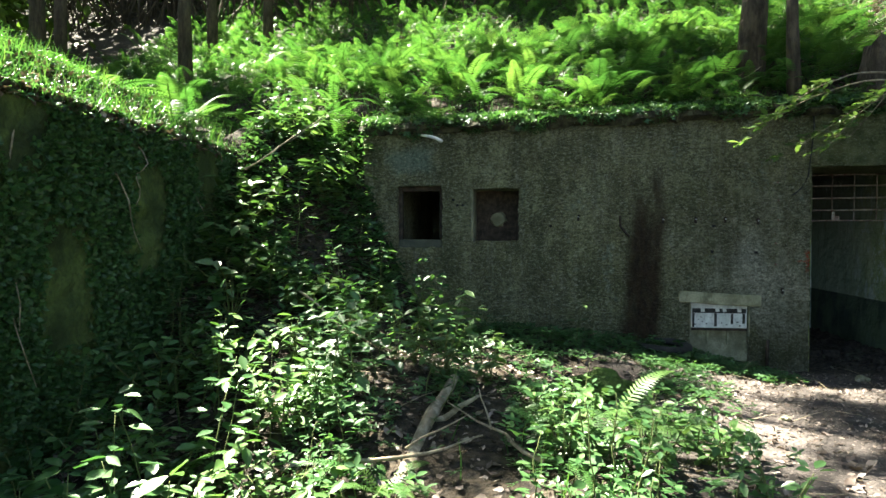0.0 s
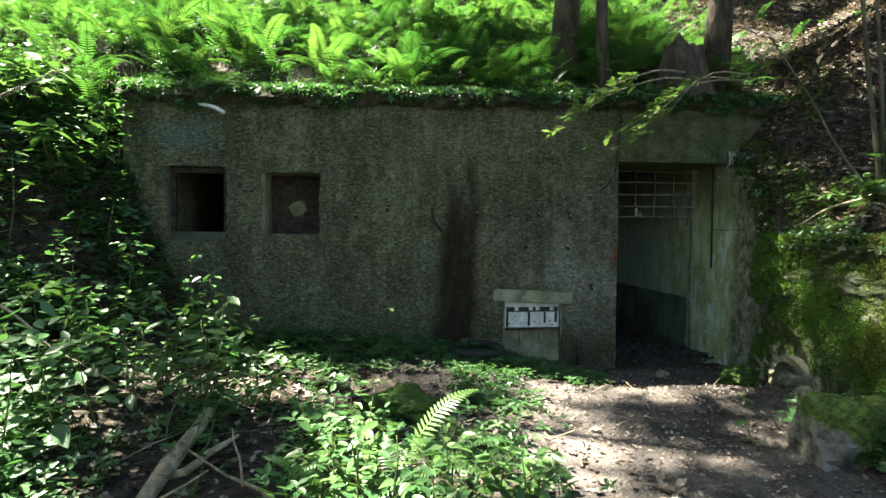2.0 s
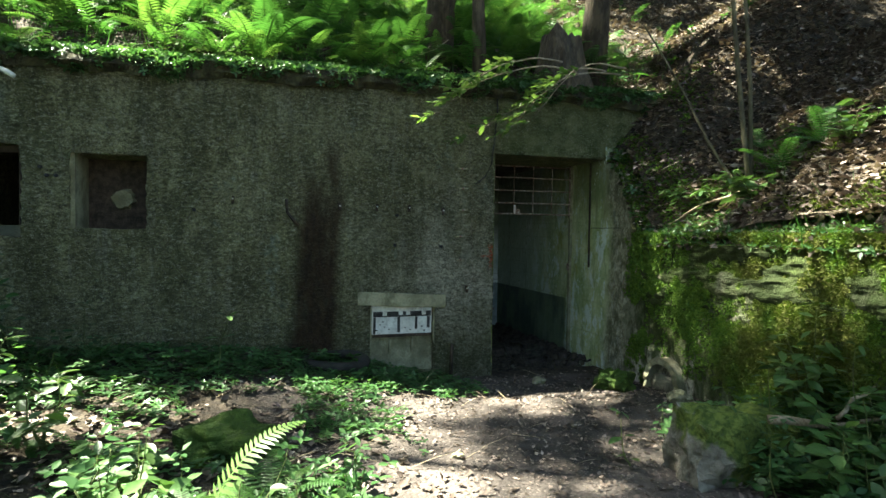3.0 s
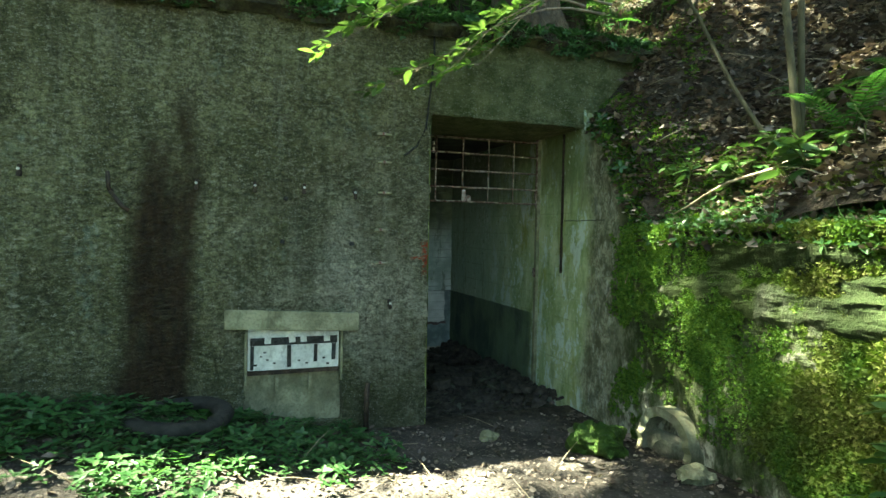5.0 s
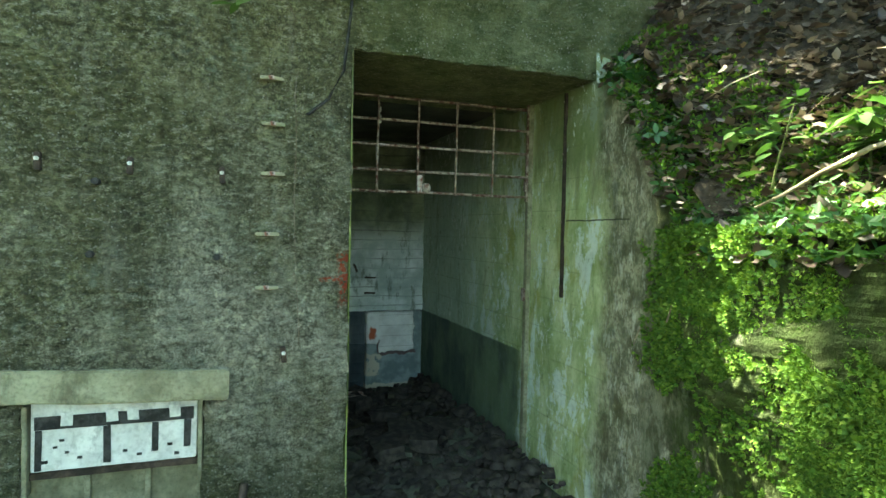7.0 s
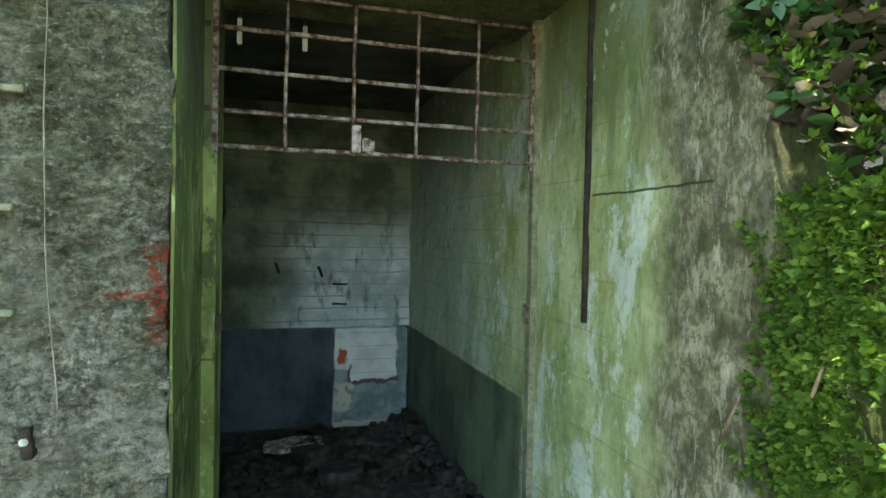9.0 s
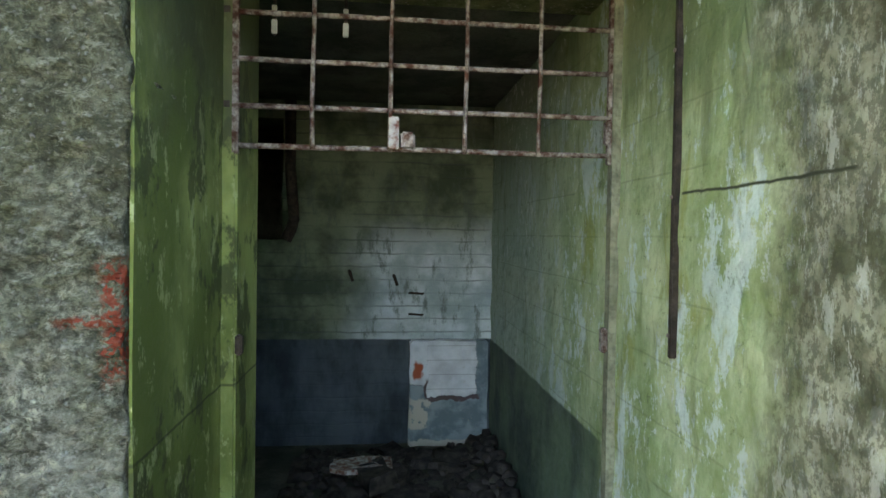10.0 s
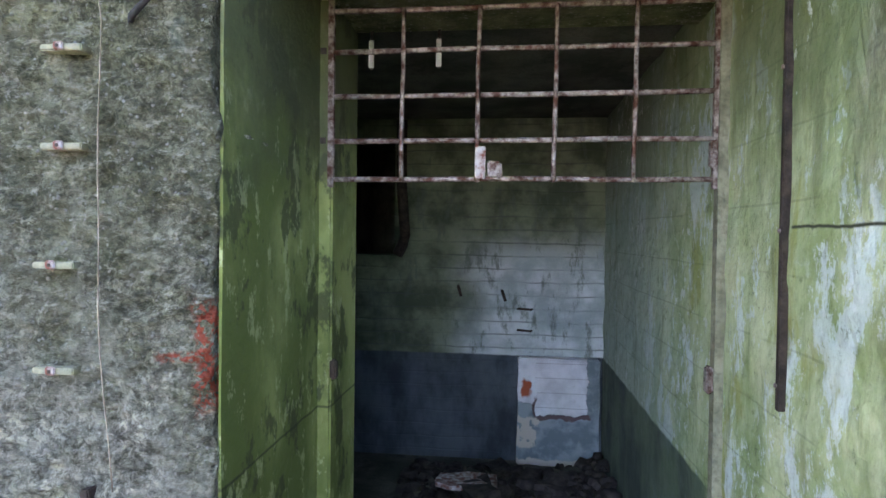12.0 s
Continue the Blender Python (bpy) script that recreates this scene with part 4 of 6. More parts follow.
def build_yard_things():
    # drain pipe mouth in the side wall
    p = thing("drain_pipe", "broken concrete drain pipe mouth at the foot of the mossy wall", "pipe", (4.56, 6.18, 0.15))
    verts, faces = [], []
    n = 40
    for i in range(n + 1):
        a = math.pi * (-0.12 + 1.24 * i / n)
        for r, x in ((0.25, -0.05), (0.25, 0.30), (0.19, 0.30), (0.19, -0.05)):
            k = r * (1 + 0.03 * noise.noise(Vector((math.cos(a) * 3, math.sin(a) * 3, r))))
            verts.append((x - (0.02 * noise.noise(Vector((a * 4, r, 0))) if x < 0 else 0), math.cos(a) * k, math.sin(a) * k))
    for i in range(n):
        for k in range(4):
            j = (k + 1) % 4
            faces.append((i * 4 + k, i * 4 + j, (i + 1) * 4 + j, (i + 1) * 4 + k))
    link("rim", raw("rim", verts, faces), M_PALECONC, p)
    part("plug", lump("plug", 0.2, (0.3, 0.95, 0.45), 0.2, 3, 3), M_DARKCONC, p)
    stone = thing("mossy_stone", "rough stone overgrown with bright moss", "stone", (4.18, 6.42, ground_at(4.18, 6.42) + 0.06), "mossy stones")
    part("stone", lump("stone", 0.17, (1, 1, 0.8), 0.5, 2), M_MOSS, stone)
    rock = thing("mossy_stone", "low rounded cushion of bright green moss over a stone", "stone", (0.66, 5.45, ground_at(0.66, 5.45) + 0.05), "mossy stones")
    part("stone", lump("stone", 0.27, (1.1, 0.9, 0.6), 0.45, 7), M_MOSS, rock)
    for i, (x, y, r) in enumerate(((3.62, 6.95, 0.06), (4.35, 5.72, 0.09), (2.05, 5.0, 0.035), (4.3, 6.8, 0.07), (1.75, 4.15, 0.03))):
        s = thing("small_stone", "small grey stone lying on the path", "stone", (x, y, ground_at(x, y) + r * 0.3), "small stones")
        part("stone", lump("stone", r, (1.2, 0.9, 0.7), 0.5, 11 + i, 3), M_PALECONC, s)
    st = thing("broken_concrete_block", "broken pale concrete block with a mossy top", "block", (3.38, 4.38, ground_at(3.38, 4.38) - 0.08))
    bm = box(bmesh.new(), -0.17, 0.85, -0.26, 0.18, 0, 0.46, cuts=13)
    for v in bm.verts:
        up = max(0.0, v.co.z) / 0.46
        v.co.x *= 1 - 0.22 * up
        v.co.y *= 1 - 0.25 * up
        v.co.z *= 1 - 0.35 * max(0, v.co.x)
        v.co += noise.noise_vector(v.co * 4) * 0.08 + noise.noise_vector(v.co * 12) * 0.035 + noise.noise_vector(v.co * 26) * 0.012
    part("block", bm, M_STUMP, st)
    ring = thing("old_tyre", "old black tyre ring half hidden by low plants", "tyre", (1.55, 7.10, ground_at(1.55, 7.1) + 0.05))
    verts, faces = [], []
    for i in range(48):
        a = 2 * math.pi * i / 48
        for k in range(10):
            b = 2 * math.pi * k / 10
            rr = 0.27 + 0.065 * math.cos(b)
            verts.append((rr * math.cos(a), rr * math.sin(a), 0.045 * math.sin(b) + 0.01 * math.sin(a * 2)))
    for i in range(48):
        for k in range(10):
            faces.append((i * 10 + k, ((i + 1) % 48) * 10 + k, ((i + 1) % 48) * 10 + (k + 1) % 10, i * 10 + (k + 1) % 10))
    link("ring", raw("ring", verts, faces, True), M_RUBBER, ring)
    log = thing("fallen_branch", "thick fallen branch with pale bark lying in the plants", "branch", (-0.72, 4.2, 0.2))
    rod("branch", wander((0.12, 0.55, 0.27), (-0.12, -0.6, -0.17), 9, 0.08, 4), [0.035, 0.04, 0.042, 0.05, 0.045, 0.05, 0.052, 0.05, 0.055, 0.05], M_WOOD, log, wob=0.25, sides=10)
    rod("side_branch", wander((0.03, 0.1, 0.05), (0.36, 0.25, 0.22), 5, 0.05, 8), [0.03, 0.026, 0.022, 0.02, 0.016, 0.01], M_WOOD, log, wob=0.2)
    for i, (a, b, r) in enumerate((((-1.9, 4.5, 0.42), (-1.1, 4.15, 0.33), 0.014), ((-2.2, 5.4, 1.1), (-1.2, 4.9, 0.62), 0.012), ((-1.3, 3.6, 0.18), (-0.3, 3.9, 0.3), 0.018), ((0.1, 3.7, 0.22), (-0.6, 4.3, 0.4), 0.016), ((3.7, 4.2, 0.5), (4.4, 3.9, 0.55), 0.03), ((-3.2, 6.3, 2.4), (-2.4, 6.9, 3.1), 0.012), ((-2.2, 9.2, 3.6), (-1.2, 9.6, 4.3), 0.02), ((2.0, 8.4, 3.2), (2.9, 7.9, 3.75), 0.014))):
        s = thing("dead_twig", "bare grey dead branch among the undergrowth", "branch", a, "dead branches")
        d = Vector(b) - Vector(a)
        rod("branch", wander((0, 0, 0), d, 7, 0.12, i + 20), [r * (1 - 0.1 * k) for k in range(8)], M_WOOD, s, sides=6, wob=0.2)
        rod("twig", wander(d * 0.5, d * 0.8 + Vector((0.1, 0.1, 0.15)), 4, 0.05, i + 40), [r * 0.5, r * 0.45, r * 0.4, r * 0.3, r * 0.2], M_WOOD, s, sides=5)
    # loose rubble on the floor inside
    rng = np.random.default_rng(5)
    for i in range(26):
        x, y = rng.uniform(3.3, 4.6), rng.uniform(8.5, 10.4)
        s = thing("rubble", "broken chunk of plaster and brick on the dark floor", "rubble", (x, y, -0.04), "rubble on the floor")
        q = rng.uniform(0.05, 0.17)
        bm = box(bmesh.new(), -q, q, -q * 0.7, q * 0.7, 0, q * rng.uniform(0.3, 0.7), cuts=2)
        for v in bm.verts:
            v.co += noise.noise_vector(v.co * 9 + Vector((i, 0, 0))) * q * 0.3
        o = part("chunk", bm, (M_RUBBLE, M_DARKCONC, M_RUBBLE)[i % 3], s)
        s.rotation_euler = (rng.uniform(-0.2, 0.2), rng.uniform(-0.2, 0.2), rng.uniform(0, 6))
    s = thing("plank", "pale broken board lying on the bunker floor", "plank", (3.75, 9.9, 0.02))
    part("board", box(bmesh.new(), -0.19, 0.19, -0.10, 0.10, 0, 0.03, rough=0.02, cuts=3), M_FLAKE, s)
    n = 1800
    pos = np.stack([rng.uniform(3.3, 4.68, n), rng.uniform(7.6, 10.4, n), np.full(n, -0.055)], -1)
    pos[:, 2] += 0.12 * ease(4.2, 4.7, pos[:, 0])
    cube = [(-1, -1, -0.5), (1, -1, -0.5), (1, 1, -0.5), (-1, 1, -0.5), (-0.8, -0.7, 0.5), (0.7, -0.8, 0.5), (0.8, 0.7, 0.4), (-0.7, 0.8, 0.5)]
    cf = [(0, 1, 5, 4), (1, 2, 6, 5), (2, 3, 7, 6), (3, 0, 4, 7), (4, 5, 6, 7)]
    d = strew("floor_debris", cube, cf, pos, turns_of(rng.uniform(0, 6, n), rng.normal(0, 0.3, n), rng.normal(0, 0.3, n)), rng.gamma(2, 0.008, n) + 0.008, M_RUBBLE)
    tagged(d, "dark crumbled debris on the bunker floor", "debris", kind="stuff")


def ground_at(x, y):
    return float(height(x, y))


def stump_mat():
    m, nt, b = shader("mossy_broken_concrete", 0.9)
    n = nt.nodes.new("ShaderNodeSeparateXYZ")
    nt.links.new(nt.nodes.new("ShaderNodeTexCoord").outputs["Object"], n.inputs[0])
    pale = blend(nt, span(nt, grain(nt, 7, 6), 0.35, 0.65), (0.09, 0.08, 0.06), (0.27, 0.25, 0.21))
    green = blend(nt, span(nt, grain(nt, 30, 5), 0.35, 0.65), (0.04, 0.07, 0.012), (0.13, 0.165, 0.035))
    mask = span(nt, calc(nt, "ADD", calc(nt, "MULTIPLY", n.outputs[2], 0.7), calc(nt, "ADD", grain(nt, 5, 5), calc(nt, "MULTIPLY", n.outputs[0], 0.9))), 0.60, 0.74)
    put(nt, b.inputs["Base Color"], blend(nt, mask, pale, green))
    relief(nt, b, calc(nt, "ADD", grain(nt, 45, 5), grain(nt, 14, 4)), 0.9, 0.02)
    return m


M_STUMP = stump_mat()
M_FLAKE = simple("flaking_white_on_rust", (0.16, 0.05, 0.03), (0.60, 0.58, 0.54), 30, 0.7)
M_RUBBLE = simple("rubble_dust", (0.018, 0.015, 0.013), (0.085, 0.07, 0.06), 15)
build_window_open()
build_window_blocked()
build_vent()
build_grille()
build_doorway()
build_clips()
build_yard_things()


# ---- plants ----
LEAF6 = [(0, 0, 0), (0.20, 0.28, 0.04), (0.24, 0.52, 0.04), (0.13, 0.80, 0.0), (0, 1.0, -0.07), (-0.13, 0.80, 0.0), (-0.24, 0.52, 0.04), (-0.20, 0.28, 0.04), (0, 0.5, -0.03)]
LEAF6_F = [(0, 1, 8), (1, 2, 8), (2, 3, 8), (3, 4, 8), (4, 5, 8), (5, 6, 8), (6, 7, 8), (7, 0, 8)]
LEAF2 = [(0, 0, 0), (0.3, 0.5, 0.05), (0, 1.0, -0.05), (-0.3, 0.5, 0.05)]
LEAF2_F = [(0, 1, 2), (0, 2, 3)]


def frond_shape(length, lift, droop, width, pairs):
    """A fern frond along +y: a thin midrib with tapering leaflets on both sides."""
    v, f = [], []

    def mid(s):
        return Vector((0, length * s * (1 - 0.12 * s), length * (lift * s - droop * s * s)))
    for k in range(pairs):
        s = 0.10 + 0.88 * k / (pairs - 1)
        p, d = mid(s), (mid(s + 0.02) - mid(s - 0.02)).normalized()
        w = width * length * (math.sin(math.pi * min(1, 0.16 + 0.84 * s) ** 0.8) ** 0.8 + 0.03)
        h = length * 0.30 / pairs
        for side in (-1, 1):
            tip = p + Vector((side * w, 0, -0.16 * w)) + d * (0.35 * w)
            q = p.lerp(tip, 0.5) + Vector((0, 0, 0.05 * w))
            n = len(v)
            v += [p - d * h * 0.7, q - d * h, tip, q + d * h * 0.9, p + d * h * 0.7]
            f += [(n, n + 1, n + 3, n + 4), (n + 1, n + 2, n + 3)]
    for k in range(6):
        p, q = mid(k / 6), mid((k + 1) / 6)
        r = 0.006 * (1 - k / 7)
        n = len(v)
        v += [p + Vector((r, 0, 0)), p - Vector((r, 0, 0)), q - Vector((r, 0, 0)), q + Vector((r, 0, 0)), p - Vector((0, 0, r * 1.5)), q - Vector((0, 0, r * 1.5))]
        f += [(n, n + 1, n + 2, n + 3), (n + 1, n + 4, n + 5, n + 2), (n + 4, n, n + 3, n + 5)]
    return v, f


FRONDS = []
for _k, (_l, _lift, _dr, _w) in enumerate(((0.62, 0.95, 0.62, 0.15), (0.75, 1.1, 0.75, 0.14), (0.52, 0.7, 0.55, 0.17))):
    _v, _f = frond_shape(_l, _lift, _dr, _w, 24)
    FRONDS.append((raw("frond", _v, _f), _v, _f))
    FRONDS[-1][0].materials.append(M_FERN)


def build_fern(kind, label):
    t = thing("fern", label, "fern", group="woodland ferns")
    n = (7, 8, 6)[kind]
    for k in range(n):
        o = link("frond", FRONDS[(kind + k) % 3][0], None, t)
        s = 0.85 + 0.3 * math.sin(k * 2.7 + kind) ** 2
        o.matrix_basis = pose(0, 0, 0, 10 * math.sin(k * 1.9), 0, 360 * k / n + 15 * math.sin(k * 5 + kind)) @ Matrix.Scale(s, 4)
    return t


def foliage(seed, tall, nodes, leaf, spread):
    """Stem points and leaf placements of an upright herb with leaves in pairs."""
    rng = np.random.default_rng(seed)
    stem = wander((0, 0, -0.03), (rng.normal(0, 0.08), rng.normal(0, 0.08), tall), 6, 0.06, seed)
    pos, yaw, pit, size = [], [], [], []
    for k in range(nodes):
        s = 0.25 + 0.75 * k / (nodes - 1)
        p = stem[min(6, int(s * 6))].lerp(stem[min(6, int(s * 6) + 1)], s * 6 - int(s * 6))
        for j in range(2 if k < nodes - 1 else 4):
            a = k * 1.57 + j * (3.14 if k < nodes - 1 else 1.57) + rng.normal(0, 0.25)
            out = spread * (1.1 - 0.7 * s) * rng.uniform(0.3, 1)
            pos.append(p + Vector((-math.sin(a) * out, math.cos(a) * out, 0.02)))
            yaw.append(a)
            pit.append(rng.normal(0.0, 0.28))
            size.append(leaf * rng.uniform(0.7, 1.15) * (1.15 - 0.5 * s))
    z = np.array(yaw)
    return stem, np.array([q[:] for q in pos]), turns_of(z, np.array(pit), rng.normal(0, 0.25, len(z))), np.array(size)


def build_herb(seed, tall, nodes, leaf, spread, label, material, split=False):
    t = thing("herb", label, "plant", group="" if split else "woodland herbs")
    stem, pos, tr, size = foliage(seed, tall, nodes, leaf, spread)
    stalk = rod("stem", stem, [0.006, 0.0055, 0.005, 0.0045, 0.004, 0.003, 0.002], M_STEM, t, sides=5)
    if split:
        mesh = raw("leaf", LEAF6, LEAF6_F, True)
        mesh.materials.append(M_BIGLEAF)
        for p, r, s in zip(pos, tr, size):
            o = link("leaf", mesh, None, stalk)
            o.matrix_basis = Matrix.Translation(p) @ Matrix(r.tolist()).to_4x4() @ Matrix.Scale(float(s), 4)
    else:
        strew("leaves", LEAF6, LEAF6_F, pos, tr, size, material, t)
    return t


M_STEM = simple("green_stem", (0.07, 0.10, 0.03), (0.14, 0.16, 0.06), 20)
M_BIGLEAF = leafy("broad_leaf", (0.05, 0.115, 0.03), (0.08, 0.16, 0.045), (0.12, 0.20, 0.065), 0.35, 0.4, per="object")
rng = np.random.default_rng(21)


def scattered(n, x0, x1, y0, y1, keep):
    """Random places on the ground where keep(x, y) gives the chance to stay."""
    x, y = rng.uniform(x0, x1, n), rng.uniform(y0, y1, n)
    ok = rng.uniform(0, 1, n) < keep(x, y)
    x, y = x[ok], y[ok]
    return np.stack([x, y, height(x, y)], -1)


def blotch(x, y, s=1.0, k=0.0):
    return 0.5 + 0.25 * (np.sin(s * (2.1 * x + 0.7 * y) + k) + np.sin(s * (1.3 * y - 1.9 * x) + 2.3 * k) * np.cos(s * 0.9 * x + k))


def in_walls(x, y):
    return ((y > 7.38) & (y < 7.66) & (x > LEFT_X - 0.1) | (y > 7.3) & (x > 3.2) & (x < 5.0) & (y < 7.66)
            | (np.abs(x - left_wall_x(y) + 0.15) < 0.2) & (y < 7.6) | (x > wing_x(y) - 0.06) & (x < wing_x(y) + 0.1) & (y > 3.7) & (y < 7.6))


def yardside(x, y):
    return (x > left_wall_x(y)) & (x < wing_x(y)) & (y < 7.45)


def on_path(x, y):
    """1 on the trodden earth in front of the door."""
    edge = 1.75 + 0.25 * np.sin(1.9 * y) + 0.15 * np.sin(5.1 * y)
    edge = edge + 0.9 * ease(6.2, 7.2, y)
    return ease(edge - 0.25, edge + 0.3, x) * ease(4.75, 4.3, x) * yardside(x, y)


def ridge(x, y):
    """1 along the bare leafy strip that runs down the bank."""
    line = 5.75 - 0.35 * (x + 0.3) + 0.12 * np.sin(3 * x)
    return ease(0.42, 0.15, np.abs(y - line)) * ease(-3.0, -2.4, x) * ease(1.6, 1.0, x)


def herb_cover(x, y):
    y1 = yardside(x, y)
    foot = ease(6.1, 6.8, y) * ease(3.0, 2.5, x) * ease(-1.6, -1.0, x)
    mid = ease(2.0, 1.5, x) * ease(-0.6, 0.2, x) * ease(4.9, 5.4, y) * ease(0.42, 0.62, blotch(x, y, 1.7, 1.0)) * 0.8
    front = ease(1.6, 1.1, x) * ease(-0.35, 0.1, x) * ease(2.6, 3.2, y) * ease(5.2, 4.8, y) * (0.25 + 0.75 * ease(0.36, 0.56, blotch(x, y, 2.3, 0.6)))
    bank = ease(-0.3, -0.7, x) * (0.12 + 0.88 * ease(0.42, 0.62, blotch(x, y, 2.1, 2.0)))
    right = ease(3.3, 3.6, x) * ease(5.0, 4.4, y)
    return np.clip(np.where(y1, foot + mid + front + bank + right, 0), 0, 1) * (1 - in_walls(x, y)) * (1 - 0.9 * ridge(x, y))


def tall_cover(x, y):
    """Where the herbs stand higher than the low cover."""
    low = ease(-0.5, -0.1, x) * ease(4.7, 5.1, y)
    return herb_cover(x, y) * (1 - 0.96 * low)


def slope_green(x, y):
    up = (y > 7.6) & (x > -6) | (x < left_wall_x(y) - 0.3)
    right = ease(4.6, 6.3, x - 0.12 * (y - 8))
    return np.where(up, (1 - 0.93 * right), 0.0) * (1 - in_walls(x, y))


def litter_cover(x, y):
    leafy_slope = np.where((x > wing_x(y) + 0.05) & (y > 2), 0.98, 0) * ease(4.4, 5.0, x + 0.12 * np.clip(7.4 - y, 0, 4))
    ydr = np.where(yardside(x, y), 0.28 + 0.7 * ridge(x, y) + 0.3 * ease(-0.3, -0.8, x), 0)
    up = np.where((y > 7.6) | (x < left_wall_x(y)), 0.22, 0)
    return np.clip(np.maximum(leafy_slope, np.maximum(ydr, up)), 0, 1) * (1 - in_walls(x, y))


# low green cover
TREFOIL, TREFOIL_F = [], []
for _j in range(4):
    _a = _j * 1.57 + 0.3
    _m = turns_of(np.array([_a]), np.array([0.15]), np.array([0.0]))[0]
    _n = len(TREFOIL)
    TREFOIL += [tuple(_m @ (np.array(p) * (0.9 if _j else 1.0)) + np.array((0, 0, 0.25 + 0.2 * (_j % 2)))) for p in LEAF6]
    TREFOIL_F += [tuple(i + _n for i in f) for f in LEAF6_F]
_p = scattered(30000, -4.2, 4.6, 1.5, 7.45, lambda x, y: herb_cover(x, y) * (0.3 + 0.7 * ease(3.5, 5.5, y)))
_n = len(_p)
_p[:, 2] += rng.uniform(0.0, 0.05, _n)
tagged(strew("ground_cover", TREFOIL, TREFOIL_F, _p, turns_of(rng.uniform(0, 6.3, _n), rng.normal(0, 0.25, _n), rng.normal(0, 0.25, _n)), rng.uniform(0.03, 0.075, _n), M_LEAF),
       "low green leafy ground cover", "plants", kind="stuff")
_p = scattered(26000, -9, 8, 2, 17, lambda x, y: slope_green(x, y) * 0.55)
_n = len(_p)
_p[:, 2] += rng.uniform(0.0, 0.12, _n)
tagged(strew("slope_undergrowth", TREFOIL, TREFOIL_F, _p, turns_of(rng.uniform(0, 6.3, _n), rng.normal(0, 0.4, _n), rng.normal(0, 0.4, _n)), rng.uniform(0.05, 0.11, _n), M_GRASS),
       "bright green undergrowth covering the slope", "plants", kind="stuff")

_p = scattered(2600, -3.5, -1.6, 5.6, 8.2, lambda x, y: 0.9 - 0.75 * ridge(x, y) - in_walls(x, y))
_n = len(_p)
_p[:, 2] += rng.uniform(0.02, 0.16, _n)
tagged(strew("bank_cover", TREFOIL, TREFOIL_F, _p, turns_of(rng.uniform(0, 6.3, _n), rng.normal(0, 0.35, _n), rng.normal(0, 0.35, _n)), rng.uniform(0.06, 0.12, _n), M_LEAF),
       "green leafy plants covering the bank beside the bunker", "plants", kind="stuff")

# grass
BLADE = [(-0.018, 0, 0), (0.018, 0, 0), (0.014, 0.12, 0.45), (-0.014, 0.12, 0.45), (0, 0.38, 0.9)]
BLADE_F = [(0, 1, 2, 3), (3, 2, 4)]
_p = np.concatenate([scattered(65000, -9, 7, 2.5, 16, lambda x, y: slope_green(x, y) * (0.35 + 0.65 * ease(0.4, 0.65, blotch(x, y, 0.8, 0.5)))),
                     scattered(6000, -4, 2.5, 2, 7.4, lambda x, y: tall_cover(x, y) * 0.35)])
_n = len(_p)
tagged(strew("grass", BLADE, BLADE_F, _p, turns_of(rng.uniform(0, 6.3, _n), rng.normal(0, 0.25, _n), rng.normal(0, 0.2, _n)), rng.uniform(0.10, 0.32, _n), M_GRASS),
       "long bright green woodland grass", "grass", kind="stuff")

# dead leaves
DRY = [(0, 0, 0.02), (0.24, 0.2, 0.12), (0.34, 0.55, 0.10), (0.15, 0.85, 0.05), (0, 1.05, 0.12), (-0.18, 0.8, 0.0), (-0.3, 0.5, 0.16), (-0.22, 0.2, 0.06), (0, 0.5, -0.02)]
_p = np.concatenate([scattered(90000, -5, 12, 1.2, 14, litter_cover), scattered(22000, 4.5, 7.5, 3.5, 9, litter_cover), scattered(5000, 1.2, 4.6, 1.5, 7.4, on_path)])
_n = len(_p)
_p[:, 2] += rng.uniform(0.0, 0.02, _n)
tagged(strew("leaf_litter", DRY, LEAF6_F, _p, turns_of(rng.uniform(0, 6.3, _n), rng.normal(0, 0.35, _n), rng.normal(0, 0.35, _n)), np.where(on_path(_p[:, 0], _p[:, 1]) > 0.5, 0.55, 1.0) * rng.uniform(0.03, 0.085, _n), M_LITTER),
       "dry brown fallen leaves", "leaves", kind="stuff")
TWIG = [(-0.008, 0, 0), (0.008, 0, 0), (0.012, 0.5, 0.03), (-0.004, 0.5, 0.03), (0.02, 1, 0), (0, 0, 0.014), (0.004, 0.5, 0.045)]
TWIG_F = [(0, 1, 2, 3), (3, 2, 4), (1, 5, 6, 2), (5, 0, 3, 6), (2, 6, 4), (6, 3, 4)]
_p = scattered(2600, -4, 9, 2, 12, lambda x, y: litter_cover(x, y) * 0.8)
_n = len(_p)
_p[:, 2] += 0.012
tagged(strew("fallen_twigs", TWIG, TWIG_F, _p, turns_of(rng.uniform(0, 6.3, _n), rng.normal(0, 0.2, _n), rng.normal(0, 0.2, _n)), rng.uniform(0.1, 0.45, _n), M_WOOD),
       "thin dry twigs on the ground", "twigs", kind="stuff")

